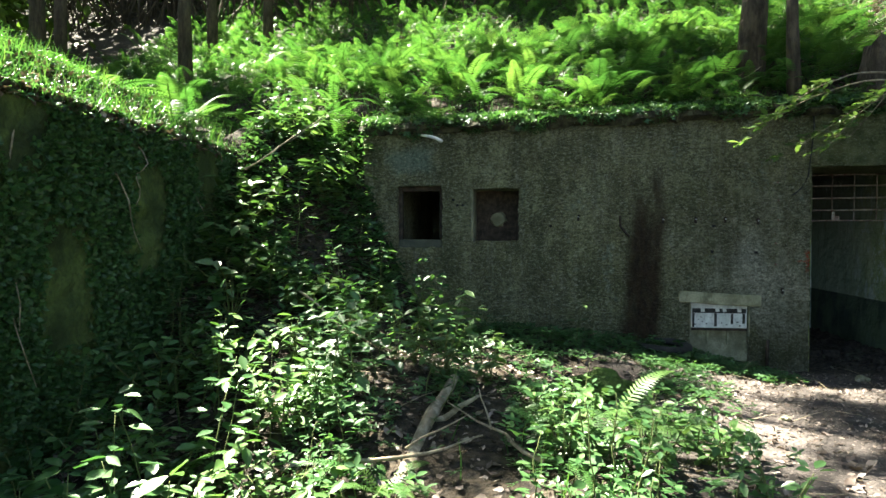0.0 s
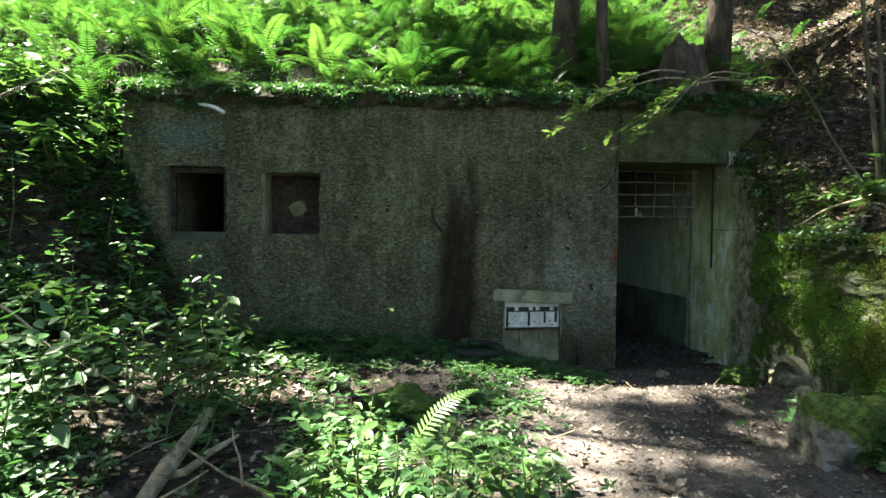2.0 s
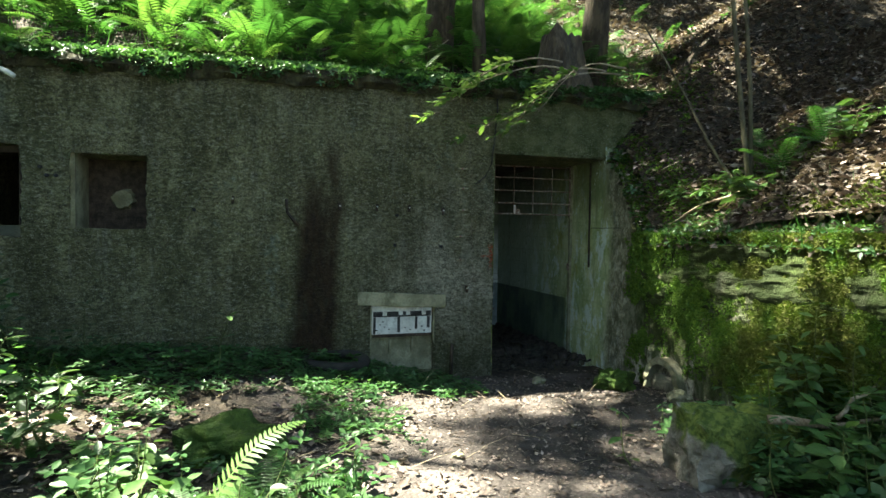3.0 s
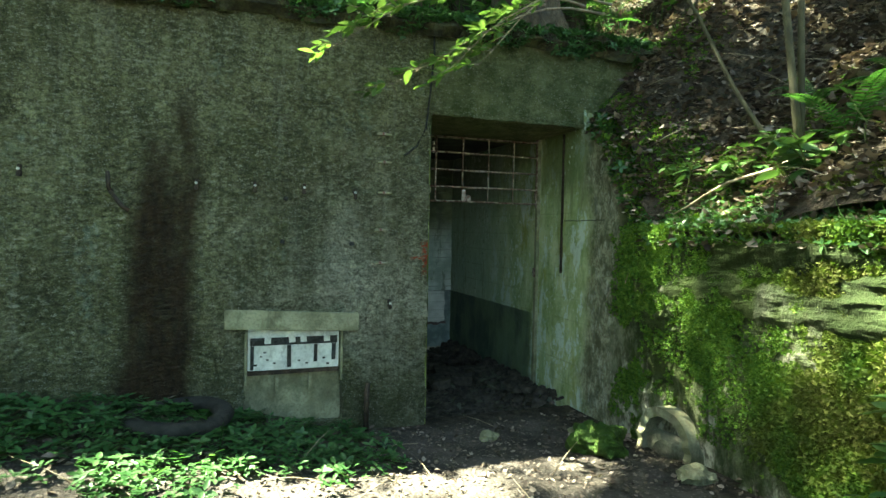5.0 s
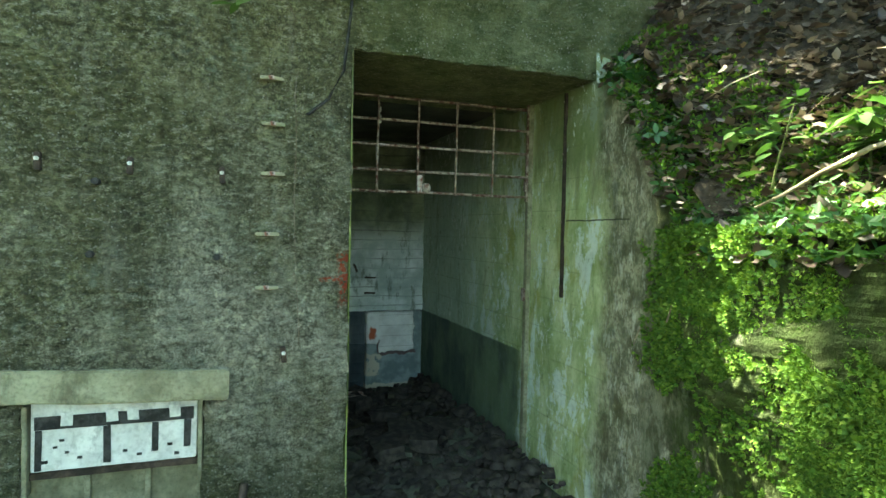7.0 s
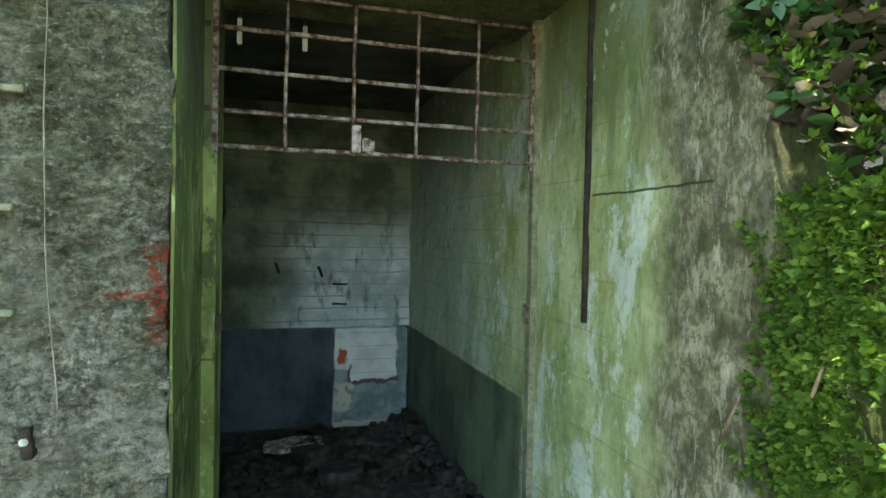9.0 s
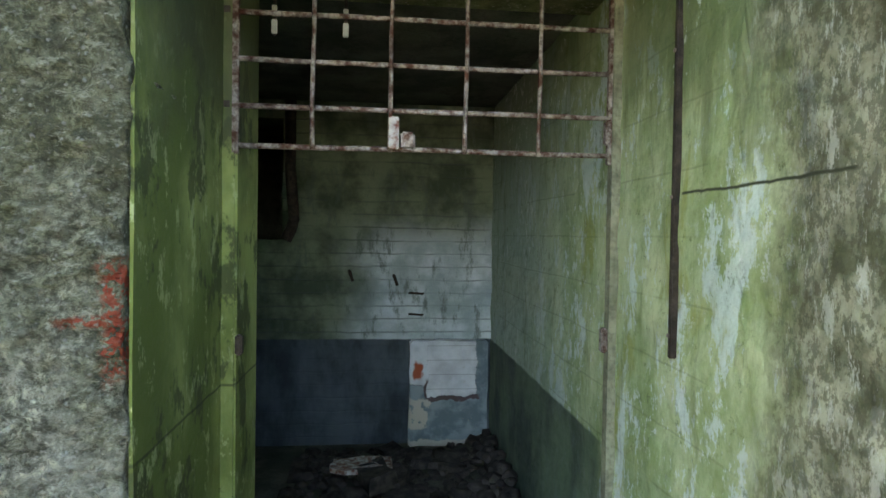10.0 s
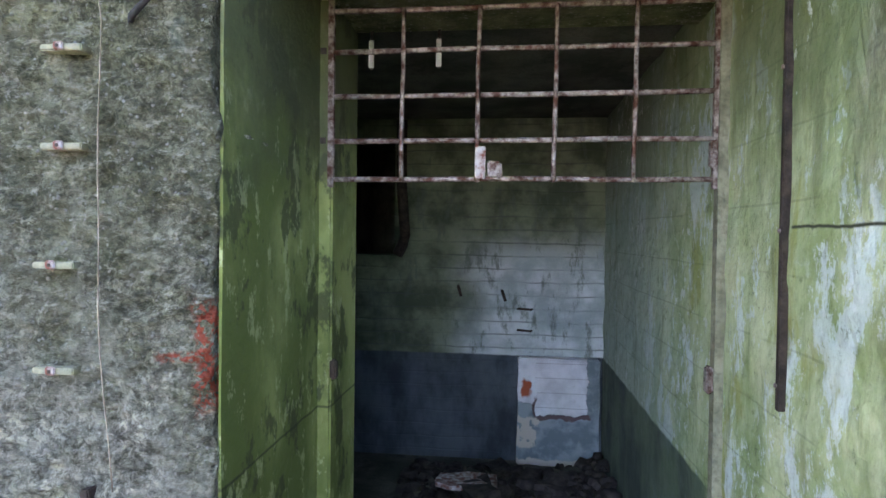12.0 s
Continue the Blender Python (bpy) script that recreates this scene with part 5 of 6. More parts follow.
# ferns: countable ones on the near slope, in the hollow and beside the path
_kinds = [build_fern(k, "bright green arching fern on the woodland slope") for k in range(3)]
_spots = []
for _x, _y, _s in ((-3.9, 6.0, 1.0), (-4.3, 5.2, 1.2), (-4.2, 6.8, 1.2), (-3.6, 8.1, 1.0), (-2.9, 8.2, 1.1), (-4.9, 7.6, 1.2), (0.55, 4.25, 0.9), (-1.9, 4.2, 0.9), (-1.5, 4.5, 0.8),
                   (0.2, 3.9, 0.75), (0.9, 8.0, 1.2), (1.3, 7.9, 1.1), (1.5, 8.3, 1.2), (0.9, 4.6, 0.7), (5.05, 5.4, 0.9), (5.3, 5.2, 0.8), (4.0, 4.15, 0.7), (3.7, 3.95, 0.6), (-2.3, 3.4, 0.8), (-0.9, 3.5, 0.7), (3.95, 7.75, 0.7), (0.0, 5.2, 0.6), (5.4, 5.9, 0.6)):
    _spots.append((_x, _y, _s))
for _q in scattered(420, -5, 5.0, 7.75, 11, lambda x, y: slope_green(x, y) * (0.75 - 0.1 * (y - 7.7))):
    _spots.append((_q[0], _q[1], rng.uniform(0.7, 1.1)))
for _q in scattered(60, -7, -4.0, 3.0, 8, lambda x, y: slope_green(x, y) * 0.5):
    _spots.append((_q[0], _q[1], rng.uniform(0.8, 1.2)))
for _k, (_x, _y, _s) in enumerate(_spots[:250]):
    _m = pose(_x, _y, ground_at(_x, _y), rng.normal(0, 6), rng.normal(0, 6), rng.uniform(0, 360)) @ Matrix.Scale(float(_s), 4)
    if _k < 3:
        _kinds[_k].matrix_basis = _m
    else:
        _c = copy_thing(_kinds[_k % 3], _m)
        _c.matrix_basis = _m
_p = scattered(5200, -9, 8, 8.4, 18, lambda x, y: slope_green(x, y) * 0.9)
_n = len(_p)
tagged(strew("far_ferns", [q[:] for q in FRONDS[1][1]], FRONDS[1][2], _p, turns_of(rng.uniform(0, 6.3, _n), rng.normal(0.1, 0.2, _n), rng.normal(0, 0.2, _n)), rng.uniform(0.5, 0.9, _n), M_GRASS),
       "green ferns further up the slope", "ferns", kind="stuff")

# herbs
_herbs = [build_herb(31 + k, h, n, l, s, "upright green herb with paired leaves", M_LEAF) for k, (h, n, l, s) in enumerate(((0.32, 5, 0.10, 0.05), (0.45, 6, 0.11, 0.06), (0.22, 4, 0.085, 0.05), (0.55, 7, 0.10, 0.09), (0.30, 5, 0.13, 0.07)))]
_spots = [tuple(q) for q in scattered(1500, -3.6, 4.5, 1.8, 7.0, lambda x, y: tall_cover(x, y) * (0.25 + 0.35 * ease(5.4, 4.8, y)) * ease(0.0, 0.4, np.hypot(x - 0.6, y - 0.8) - 1.1))][:165]
for _k, _q in enumerate(_spots):
    _m = pose(*_q, rng.normal(0, 8), rng.normal(0, 8), rng.uniform(0, 360)) @ Matrix.Scale(float(rng.uniform(0.7, 1.15)), 4)
    if _k < 5:
        _herbs[_k].matrix_basis = _m
    else:
        copy_thing(_herbs[_k % 5], _m).matrix_basis = _m
_p = np.concatenate([scattered(9000, -3.7, 1.9, 2.0, 7.2, lambda x, y: tall_cover(x, y) * (0.08 + 0.3 * ease(0.45, 0.7, blotch(x, y, 3.1, 1.7)))), scattered(2200, 3.3, 4.6, 2.5, 4.9, lambda x, y: herb_cover(x, y) * 0.8)])
_n = len(_p)
_p[:, 2] += rng.uniform(0.06, 0.30, _n) * (0.5 + 0.5 * blotch(_p[:, 0], _p[:, 1], 2.0, 3.0))
tagged(strew("low_herbs", TREFOIL, TREFOIL_F, _p, turns_of(rng.uniform(0, 6.3, _n), rng.normal(0, 0.3, _n), rng.normal(0, 0.3, _n)), rng.uniform(0.05, 0.10, _n), M_LEAF),
       "dense green herbs between the bank and the path", "plants", kind="stuff")

# broad-leaved herbs in the shaded hollow under the dark wall
_hollow = [build_herb(61 + k, h, n, l, w, "broad-leaved herb growing in the shaded hollow", M_LEAF) for k, (h, n, l, w) in enumerate(((0.55, 6, 0.17, 0.16), (0.75, 8, 0.16, 0.20), (0.40, 5, 0.19, 0.14)))]
_spots = [tuple(q) for q in scattered(330, -3.55, -0.9, 2.2, 7.5, lambda x, y: ease(-0.9, -1.6, x + 0.25 * (4.0 - y)) * ease(0.26, 0.46, blotch(x, y, 2.4, 0.9)))][:105]
for _k, _q in enumerate(_spots):
    _m = pose(*_q, rng.normal(0, 10), rng.normal(8, 8), rng.uniform(0, 360)) @ Matrix.Scale(float(rng.uniform(0.65, 1.15)), 4)
    if _k < 3:
        _hollow[_k].matrix_basis = _m
    else:
        copy_thing(_hollow[_k % 3], _m).matrix_basis = _m

# singled-out plants with separate leaves
for _k, (_x, _y, _h, _nn, _lf, _sp, _lab) in enumerate((
        (-1.22, 1.65, 1.0, 7, 0.19, 0.04, "tall pale-green broadleaf plant catching the sun"),
        (-1.62, 1.75, 0.75, 6, 0.17, 0.05, "broadleaf plant in the shaded hollow"),
        (-0.85, 1.95, 0.55, 6, 0.14, 0.05, "broadleaf plant in the shaded hollow"),
        (0.52, 6.75, 0.46, 3, 0.16, 0.02, "single seedling with pale sunlit leaves"),
        (4.15, 4.05, 0.70, 7, 0.15, 0.08, "lush broadleaf plant behind the broken block"),
        (4.35, 4.45, 0.85, 8, 0.15, 0.08, "lush broadleaf plant behind the broken block"),
        (4.0, 3.7, 0.55, 6, 0.14, 0.09, "lush broadleaf plant behind the broken block"),
        (3.02, 4.55, 0.30, 3, 0.13, 0.03, "small broadleaf seedling beside the broken block"),
        (3.6, 3.7, 0.5, 6, 0.13, 0.08, "lush broadleaf plant behind the broken block"),
        (4.88, 6.05, 0.30, 5, 0.17, 0.06, "broadleaf plant on top of the mossy wall"),
        (4.86, 5.62, 0.26, 5, 0.17, 0.08, "broadleaf plant on top of the mossy wall"),
        (4.86, 6.45, 0.34, 6, 0.13, 0.05, "broadleaf plant on top of the mossy wall"),
        (4.9, 5.2, 0.3, 5, 0.15, 0.08, "broadleaf plant on top of the mossy wall"),
        (-3.2, 5.0, 0.7, 8, 0.16, 0.12, "broadleaf plant under the dark retaining wall"),
        (-2.9, 5.6, 0.8, 9, 0.17, 0.16, "broadleaf plant under the dark retaining wall"),
        (-2.6, 6.3, 0.8, 9, 0.18, 0.16, "broadleaf plant on the leafy bank"),
        (-2.0, 6.7, 0.5, 7, 0.13, 0.12, "leafy plant at the bunker corner"),
        (-1.9, 3.9, 0.6, 8, 0.14, 0.12, "herb with paired leaves in the hollow"),
        (-2.6, 4.3, 0.8, 9, 0.15, 0.14, "herb with paired leaves in the hollow"),
        (0.35, 4.0, 0.62, 9, 0.10, 0.06, "bright upright herb beside the path"),
        (0.75, 3.75, 0.5, 8, 0.10, 0.07, "bright upright herb beside the path"),
        (1.15, 3.75, 0.4, 6, 0.12, 0.08, "bright broadleaf herb beside the path"))):
    _t = build_herb(90 + _k, _h, _nn, _lf, _sp, _lab, M_LEAF, True)
    _t.location = (_x, _y, ground_at(_x, _y))


def build_shrub(seed, x, y, tall, wide, stems, leaf, label):
    """A bushy plant: several leaning stems, each with paired leaves of their own."""
    r = np.random.default_rng(seed)
    t = thing("shrub", label, "shrub", (x, y, ground_at(x, y)))
    mesh = raw("leaf", LEAF6, LEAF6_F, True)
    mesh.materials.append(M_BIGLEAF)
    for k in range(stems):
        a = 2.4 * k + r.uniform(0, 0.6)
        lean = wide * r.uniform(0.3, 1.0)
        h = tall * r.uniform(0.6, 1.0)
        tip = Vector((math.cos(a) * lean, math.sin(a) * lean, h))
        stem = [p + Vector((0, 0, 0.10 * h * math.sin(math.pi * i / 7))) for i, p in enumerate(wander((0, 0, -0.03), tip, 7, 0.08, seed + k))]
        branch = rod("stem", stem, [0.008, 0.007, 0.006, 0.006, 0.005, 0.004, 0.003, 0.002], M_STEM, t, sides=5)
        for i in range(2, 8):
            for j in range(2 if i < 7 else 3):
                b = a + (1.3 if j == 0 else -1.3) * (1 if i < 7 else j - 1) + r.normal(0, 0.35)
                o = link("leaf", mesh, None, branch)
                s = leaf * r.uniform(0.65, 1.1)
                o.matrix_basis = Matrix.Translation(stem[i] + Vector((0, 0, r.uniform(-0.03, 0.03)))) @ Matrix(turns_of(np.array([b - 1.57]), np.array([r.normal(-0.1, 0.3)]), np.array([r.normal(0, 0.3)]))[0].tolist()).to_4x4() @ Matrix.Scale(s, 4)
    return t


for _k, (_x, _y, _h, _w, _st, _lf, _lab) in enumerate((
        (-0.72, 5.10, 0.85, 0.45, 7, 0.15, "young elder shrub with sunlit leaves before the wall"),
        (-1.05, 5.35, 0.65, 0.4, 6, 0.14, "young elder shrub with sunlit leaves before the wall"),
        (-1.25, 1.72, 0.95, 0.35, 8, 0.18, "tall broad-leaved plant catching the sun"),
        (-1.75, 1.55, 0.8, 0.4, 7, 0.17, "tall broad-leaved plant in the hollow"),
        (-3.0, 4.4, 0.6, 0.5, 7, 0.14, "low leafy shrub in the hollow"),
        (-2.8, 3.6, 0.5, 0.5, 7, 0.13, "low leafy shrub in the hollow"),
        (-2.0, 4.9, 0.5, 0.45, 7, 0.12, "low leafy shrub in the hollow"),
        (-1.5, 3.2, 0.4, 0.45, 7, 0.12, "low leafy shrub in the hollow"),
        (-2.6, 2.6, 0.5, 0.5, 7, 0.15, "low leafy shrub in the hollow"),
        (-1.9, 2.5, 0.45, 0.45, 7, 0.14, "low leafy shrub in the hollow"),
        (-2.3, 5.7, 0.5, 0.45, 7, 0.15, "broad-leaved shrub on the bank"),
        (-1.7, 6.3, 0.35, 0.4, 6, 0.12, "leafy shrub on the bank"),
        (-3.3, 5.9, 0.6, 0.5, 7, 0.19, "broad-leaved shrub under the dark wall"),
        (0.3, 7.68, 0.2, 0.4, 6, 0.10, "low leafy plant on the roof edge"),
        (1.9, 7.68, 0.22, 0.4, 6, 0.10, "low leafy plant on the roof edge"),
        (2.6, 7.68, 0.2, 0.4, 6, 0.10, "low leafy plant on the roof edge"),
        (3.6, 7.68, 0.22, 0.4, 6, 0.10, "low leafy plant on the roof edge"),
        (-0.35, 5.45, 0.4, 0.35, 5, 0.13, "leafy shrub beside the concrete front"),
        (-2.45, 6.9, 0.6, 0.5, 8, 0.20, "broad-leaved shrub at the bunker corner"),
        (-2.95, 7.2, 0.55, 0.5, 8, 0.20, "broad-leaved shrub on the sunny bank"),
        (-3.15, 6.3, 0.6, 0.5, 7, 0.20, "broad-leaved shrub under the dark wall"),
        (-2.9, 5.4, 0.7, 0.55, 7, 0.17, "broad-leaved shrub in the shaded hollow"),
        (-2.5, 4.6, 0.6, 0.5, 7, 0.15, "broad-leaved shrub in the shaded hollow"),
        (-1.75, 4.0, 0.55, 0.45, 7, 0.13, "low leafy shrub in the hollow"),
        (-2.2, 3.2, 0.45, 0.5, 6, 0.14, "low leafy shrub in the hollow"),
        (-1.45, 2.1, 0.55, 0.4, 6, 0.17, "broad-leaved plant in the dark hollow"),
        (-1.0, 3.0, 0.4, 0.4, 7, 0.11, "low leafy shrub in the hollow"),
        (0.30, 3.95, 0.5, 0.35, 8, 0.11, "bright leafy shrub beside the path"),
        (0.75, 3.65, 0.42, 0.35, 7, 0.11, "bright leafy shrub beside the path"),
        (1.15, 3.95, 0.32, 0.3, 6, 0.12, "bright leafy herb clump beside the path"),
        (0.15, 4.75, 0.35, 0.3, 6, 0.11, "leafy herb clump beside the path"),
        (4.05, 3.9, 0.55, 0.35, 8, 0.15, "lush broad-leaved shrub behind the broken block"),
        (4.30, 4.45, 0.65, 0.3, 8, 0.15, "lush broad-leaved shrub behind the broken block"),
        (3.65, 3.65, 0.4, 0.3, 7, 0.14, "lush broad-leaved shrub behind the broken block"),
        (4.92, 6.0, 0.20, 0.22, 5, 0.13, "broad-leaved plant on top of the mossy wall"),
        (4.88, 5.5, 0.20, 0.28, 6, 0.15, "broad-leaved plant on top of the mossy wall"),
        (5.2, 4.9, 0.3, 0.3, 6, 0.13, "broad-leaved plant on the leafy slope"),
        (4.95, 6.6, 0.2, 0.2, 5, 0.10, "small leafy plant on top of the mossy wall"),
        (-1.6, 7.65, 0.2, 0.4, 7, 0.13, "pale leafy plant on the roof corner"),
        (-1.15, 7.62, 0.18, 0.35, 6, 0.12, "pale leafy plant on the roof corner"),
        (-2.1, 7.75, 0.3, 0.4, 7, 0.15, "pale leafy plant on the roof corner"))):
    build_shrub(300 + 17 * _k, _x, _y, _h, _w, _st, _lf, _lab)

# turf and moss hanging over the roof edge
_n = 9500
_p = np.stack([rng.uniform(LEFT_X, 5.5, _n), FACE_Y + rng.uniform(-0.10, 0.25, _n), np.zeros(_n)], -1)
_p[:, 2] = ROOF_Z + 0.11 * ease(-2, 5, _p[:, 0]) + 0.10 + 0.35 * (_p[:, 1] - FACE_Y) + 0.05 - (_p[:, 1] < FACE_Y - 0.02) * 0.26 * rng.uniform(0, 1, _n) * blotch(_p[:, 0], _p[:, 0], 3.0, 1.0)
tagged(strew("roof_edge_plants", TREFOIL, TREFOIL_F, _p, turns_of(rng.uniform(0, 6.3, _n), rng.normal(0.4, 0.5, _n), rng.normal(0, 0.5, _n)), rng.uniform(0.03, 0.065, _n), M_LEAF),
       "small leafy plants hanging over the roof edge", "plants", kind="stuff")


def build_turf():
    verts, faces = [], []
    n, k = 220, 8
    for i in range(n):
        x = LEFT_X - 0.05 + (5.6 - LEFT_X) * i / (n - 1)
        z = ROOF_Z + 0.11 * float(ease(-2, 5, x))
        for j in range(k):
            a = math.pi * (1.25 - 1.5 * j / (k - 1))
            r = 0.11 * (1 + 0.5 * noise.noise(Vector((x * 2.3, a, 0))) + 0.5 * noise.noise(Vector((x * 8, a * 3, 4))))
            verts.append((x, FACE_Y + 0.08 + 1.5 * r * math.cos(a), z + 0.05 + 0.95 * r * math.sin(a)))
    for i in range(n - 1):
        for j in range(k - 1):
            faces.append((i * k + j, i * k + j + 1, (i + 1) * k + j + 1, (i + 1) * k + j))
    tagged(link("turf_edge", raw("turf_edge", verts, faces), M_TURF), "dark rooty turf lip along the roof edge", "turf", kind="structure")


def build_lip(name, xs, top, y0, y1, side, label):
    """Loose earth lying over the top of a retaining wall."""
    verts, faces = [], []
    n, k = 120, 8
    for i in range(n):
        y = y0 + (y1 - y0) * i / (n - 1)
        for j in range(k):
            u = j / (k - 1)
            w = 0.05 * noise.noise(Vector((y * 3.1, u * 3, 2))) + 0.03 * noise.noise(Vector((y * 9, u * 6, 7)))
            x = float(xs(y)) + side * (0.012 + 0.46 * u + 0.5 * w)
            z = float(top(y)) + (-0.06 if j == 0 else 0.03 + 0.05 * math.sin(3.1 * u)) + w + 0.45 * u * u
            verts.append((x, y, z))
    for i in range(n - 1):
        for j in range(k - 1):
            faces.append((i * k + j, i * k + j + 1, (i + 1) * k + j + 1, (i + 1) * k + j))
    tagged(link(name, raw(name, verts, faces, True), M_TURF), label, "earth bank", kind="structure")


M_TURF = simple("rooty_turf", (0.02, 0.018, 0.01), (0.07, 0.065, 0.03), 9, bump=1.0, dist=0.03, fine=45)
build_turf()
build_lip("earth_edge_right", wing_x, lambda y: 1.5 + 0.92 * float(ease(6.5, 7.4, y)), 3.65, 7.44, 1, "dark mossy earth lying over the retaining wall")
build_lip("earth_edge_left", left_wall_x, lambda y: 2.62, -5.4, 7.6, -1, "dark rooty earth lying over the retaining wall")



def on_lip(n, xs, top, y0, y1, side):
    u, y = rng.uniform(0, 1, n) ** 1.3, rng.uniform(y0, y1, n)
    return np.stack([xs(y) + side * (-0.02 + 0.5 * u), y, top(y) + 0.055 + 0.05 * np.sin(3.1 * u) + 0.45 * u * u - 0.07 * (u < 0.05)], -1)


_top = lambda y: 1.5 + 0.92 * ease(6.5, 7.4, y)
_flat = lambda y: 2.62 + 0 * y
_p = np.concatenate([on_lip(2600, wing_x, _top, 3.7, 7.4, 1), on_lip(4500, left_wall_x, _flat, 1.5, 7.6, -1)])
_n = len(_p)
tagged(strew("bank_leaves", DRY, LEAF6_F, _p, turns_of(rng.uniform(0, 6.3, _n), rng.normal(0, 0.5, _n), rng.normal(0, 0.5, _n)), rng.uniform(0.03, 0.08, _n), M_LITTER),
       "dry leaves lying on the earth above the retaining walls", "leaves", kind="stuff")
_p = np.concatenate([on_lip(1500, wing_x, _top, 3.7, 7.4, 1), on_lip(2600, left_wall_x, _flat, 1.5, 7.6, -1)])
_n = len(_p)
tagged(strew("bank_plants", TREFOIL, TREFOIL_F, _p, turns_of(rng.uniform(0, 6.3, _n), rng.normal(0, 0.5, _n), rng.normal(0, 0.5, _n)), rng.uniform(0.03, 0.07, _n), M_LEAF),
       "small green plants on the earth above the retaining walls", "plants", kind="stuff")
_p = np.concatenate([on_lip(120, wing_x, _top, 3.7, 6.0, 1), on_lip(1800, left_wall_x, _flat, 2.0, 7.6, -1)])
_n = len(_p)
tagged(strew("bank_grass", BLADE, BLADE_F, _p, turns_of(rng.uniform(0, 6.3, _n), rng.normal(0.7, 0.6, _n), rng.normal(0, 0.4, _n)), rng.uniform(0.1, 0.3, _n), M_GRASS),
       "grass hanging over the tops of the retaining walls", "grass", kind="stuff")

# moss tufts on the side wall and the dark retaining wall
TUFT = [(0, 0, 0), (0.5, 0.1, 0.9), (0.15, 0.3, 0.2), (-0.5, 0.2, 0.8), (-0.1, 0.3, 0.2), (0.05, -0.5, 0.8), (0.3, -0.1, 0.2)]
TUFT_F = [(0, 1, 2), (0, 3, 4), (0, 5, 6)]
CUSHION, CUSHION_F = [], []
for _j in range(6):
    _a, _e = _j * 1.047 + 0.4 * (_j % 2), (0.45, 0.95)[_j % 2]
    _d = np.array((math.cos(_a) * math.cos(_e), math.sin(_a) * math.cos(_e), math.sin(_e)))
    _w = np.array((-math.sin(_a), math.cos(_a), 0.0)) * 0.26
    CUSHION += [tuple(_d * 0.05), tuple(_d * 0.55 + _w), tuple(_d), tuple(_d * 0.55 - _w)]
    CUSHION_F.append((_j * 4, _j * 4 + 1, _j * 4 + 2, _j * 4 + 3))


def mossy(n, y, z, k, low, high):
    """Which of the places y, z on the side wall carry moss."""
    f = np.array([noise.fractal(Vector((k, a * 1.5, c * 1.1)), 0.8, 2.0, 5) for a, c in zip(y, z)])
    want = ease(low, high, f + 0.42 * (z - 0.5) - 0.4 * ease(6.3, 7.0, y)) * ease(7.05, 6.6, y)
    return rng.uniform(0, 1, n) < want


def moss_mat():
    m = leafy("moss_green", (0.045, 0.11, 0.012), (0.10, 0.20, 0.022), (0.19, 0.29, 0.04), 0.3, 0.8)
    nt = m.node_tree
    b = nt.nodes["Principled BSDF"]
    x, y, z = axes(nt)
    fresh = b.inputs["Base Color"].links[0].from_socket
    dry = calc(nt, "MULTIPLY", span(nt, wobble(nt, y, 1.8, 1.6), 5.75, 5.25), span(nt, grain(nt, 2.6, 5), 0.38, 0.56))
    put(nt, b.inputs["Base Color"], blend(nt, calc(nt, "MULTIPLY", dry, 0.8), fresh, blend(nt, grain(nt, 60, 3), (0.05, 0.045, 0.012), (0.20, 0.18, 0.04))))
    return m


M_MOSSLEAF = moss_mat()
_turn = np.array([[0, 0, -1], [0, 1, 0], [1, 0, 0]])
_ys, _zs, _sz = [], [], []
for _n, _k, _lo, _hi, _s0, _s1 in ((80000, 0.3, -0.28, 0.05, 0.012, 0.026), (12000, 0.3, -0.05, 0.25, 0.022, 0.042), (9000, 4.1, -0.15, 0.25, 0.014, 0.028)):
    _y, _z = rng.uniform(3.8, 7.15, _n), rng.uniform(0.05, 1.6, _n)
    _ok = mossy(_n, _y, _z, _k, _lo, _hi)
    _ys.append(_y[_ok])
    _zs.append(_z[_ok])
    _sz.append(rng.uniform(_s0, _s1, int(_ok.sum())))
_y, _z, _sz = np.concatenate(_ys), np.concatenate(_zs), np.concatenate(_sz)
_n = len(_y)
_p = np.stack([wing_x(_y) - 0.003 - np.array([bulge(a, c) for a, c in zip(_y, _z)]), _y, _z], -1)
tagged(strew("moss", CUSHION, CUSHION_F, _p, np.einsum("ij,njk->nik", _turn, turns_of(rng.uniform(0, 6.3, _n), rng.normal(0, 0.4, _n), rng.normal(0, 0.4, _n))), _sz, M_MOSSLEAF),
       "bright green moss on the retaining wall", "moss", kind="stuff")
_q = scattered(22000, 4.4, 6.2, 4.2, 7.5, lambda x, y: (x > wing_x(y) + 0.15) * ease(1.3, 0.2, x - wing_x(y)) * ease(0.4, 0.6, blotch(x, y, 3.0, 0.7)))
_q2 = on_lip(6000, wing_x, _top, 3.8, 7.4, 1)
_q = np.concatenate([_q, _q2])
_n = len(_q)
tagged(strew("slope_moss", CUSHION, CUSHION_F, _q, turns_of(rng.uniform(0, 6.3, _n), rng.normal(0, 0.5, _n), rng.normal(0, 0.5, _n)), rng.uniform(0.012, 0.035, _n), M_MOSSLEAF),
       "green moss on the earth above the retaining wall", "moss", kind="stuff")
_n = 16000
_y, _z = rng.uniform(2.0, 7.4, _n), rng.uniform(0.0, 2.6, _n)
_ok = rng.uniform(0, 1, _n) < ease(0.22, 0.6, blotch(_y, _z, 2.4, 1.4))
_y, _z = _y[_ok], _z[_ok]
_n = len(_y)
_p = np.stack([left_wall_x(_y) + 0.02, _y, _z], -1)
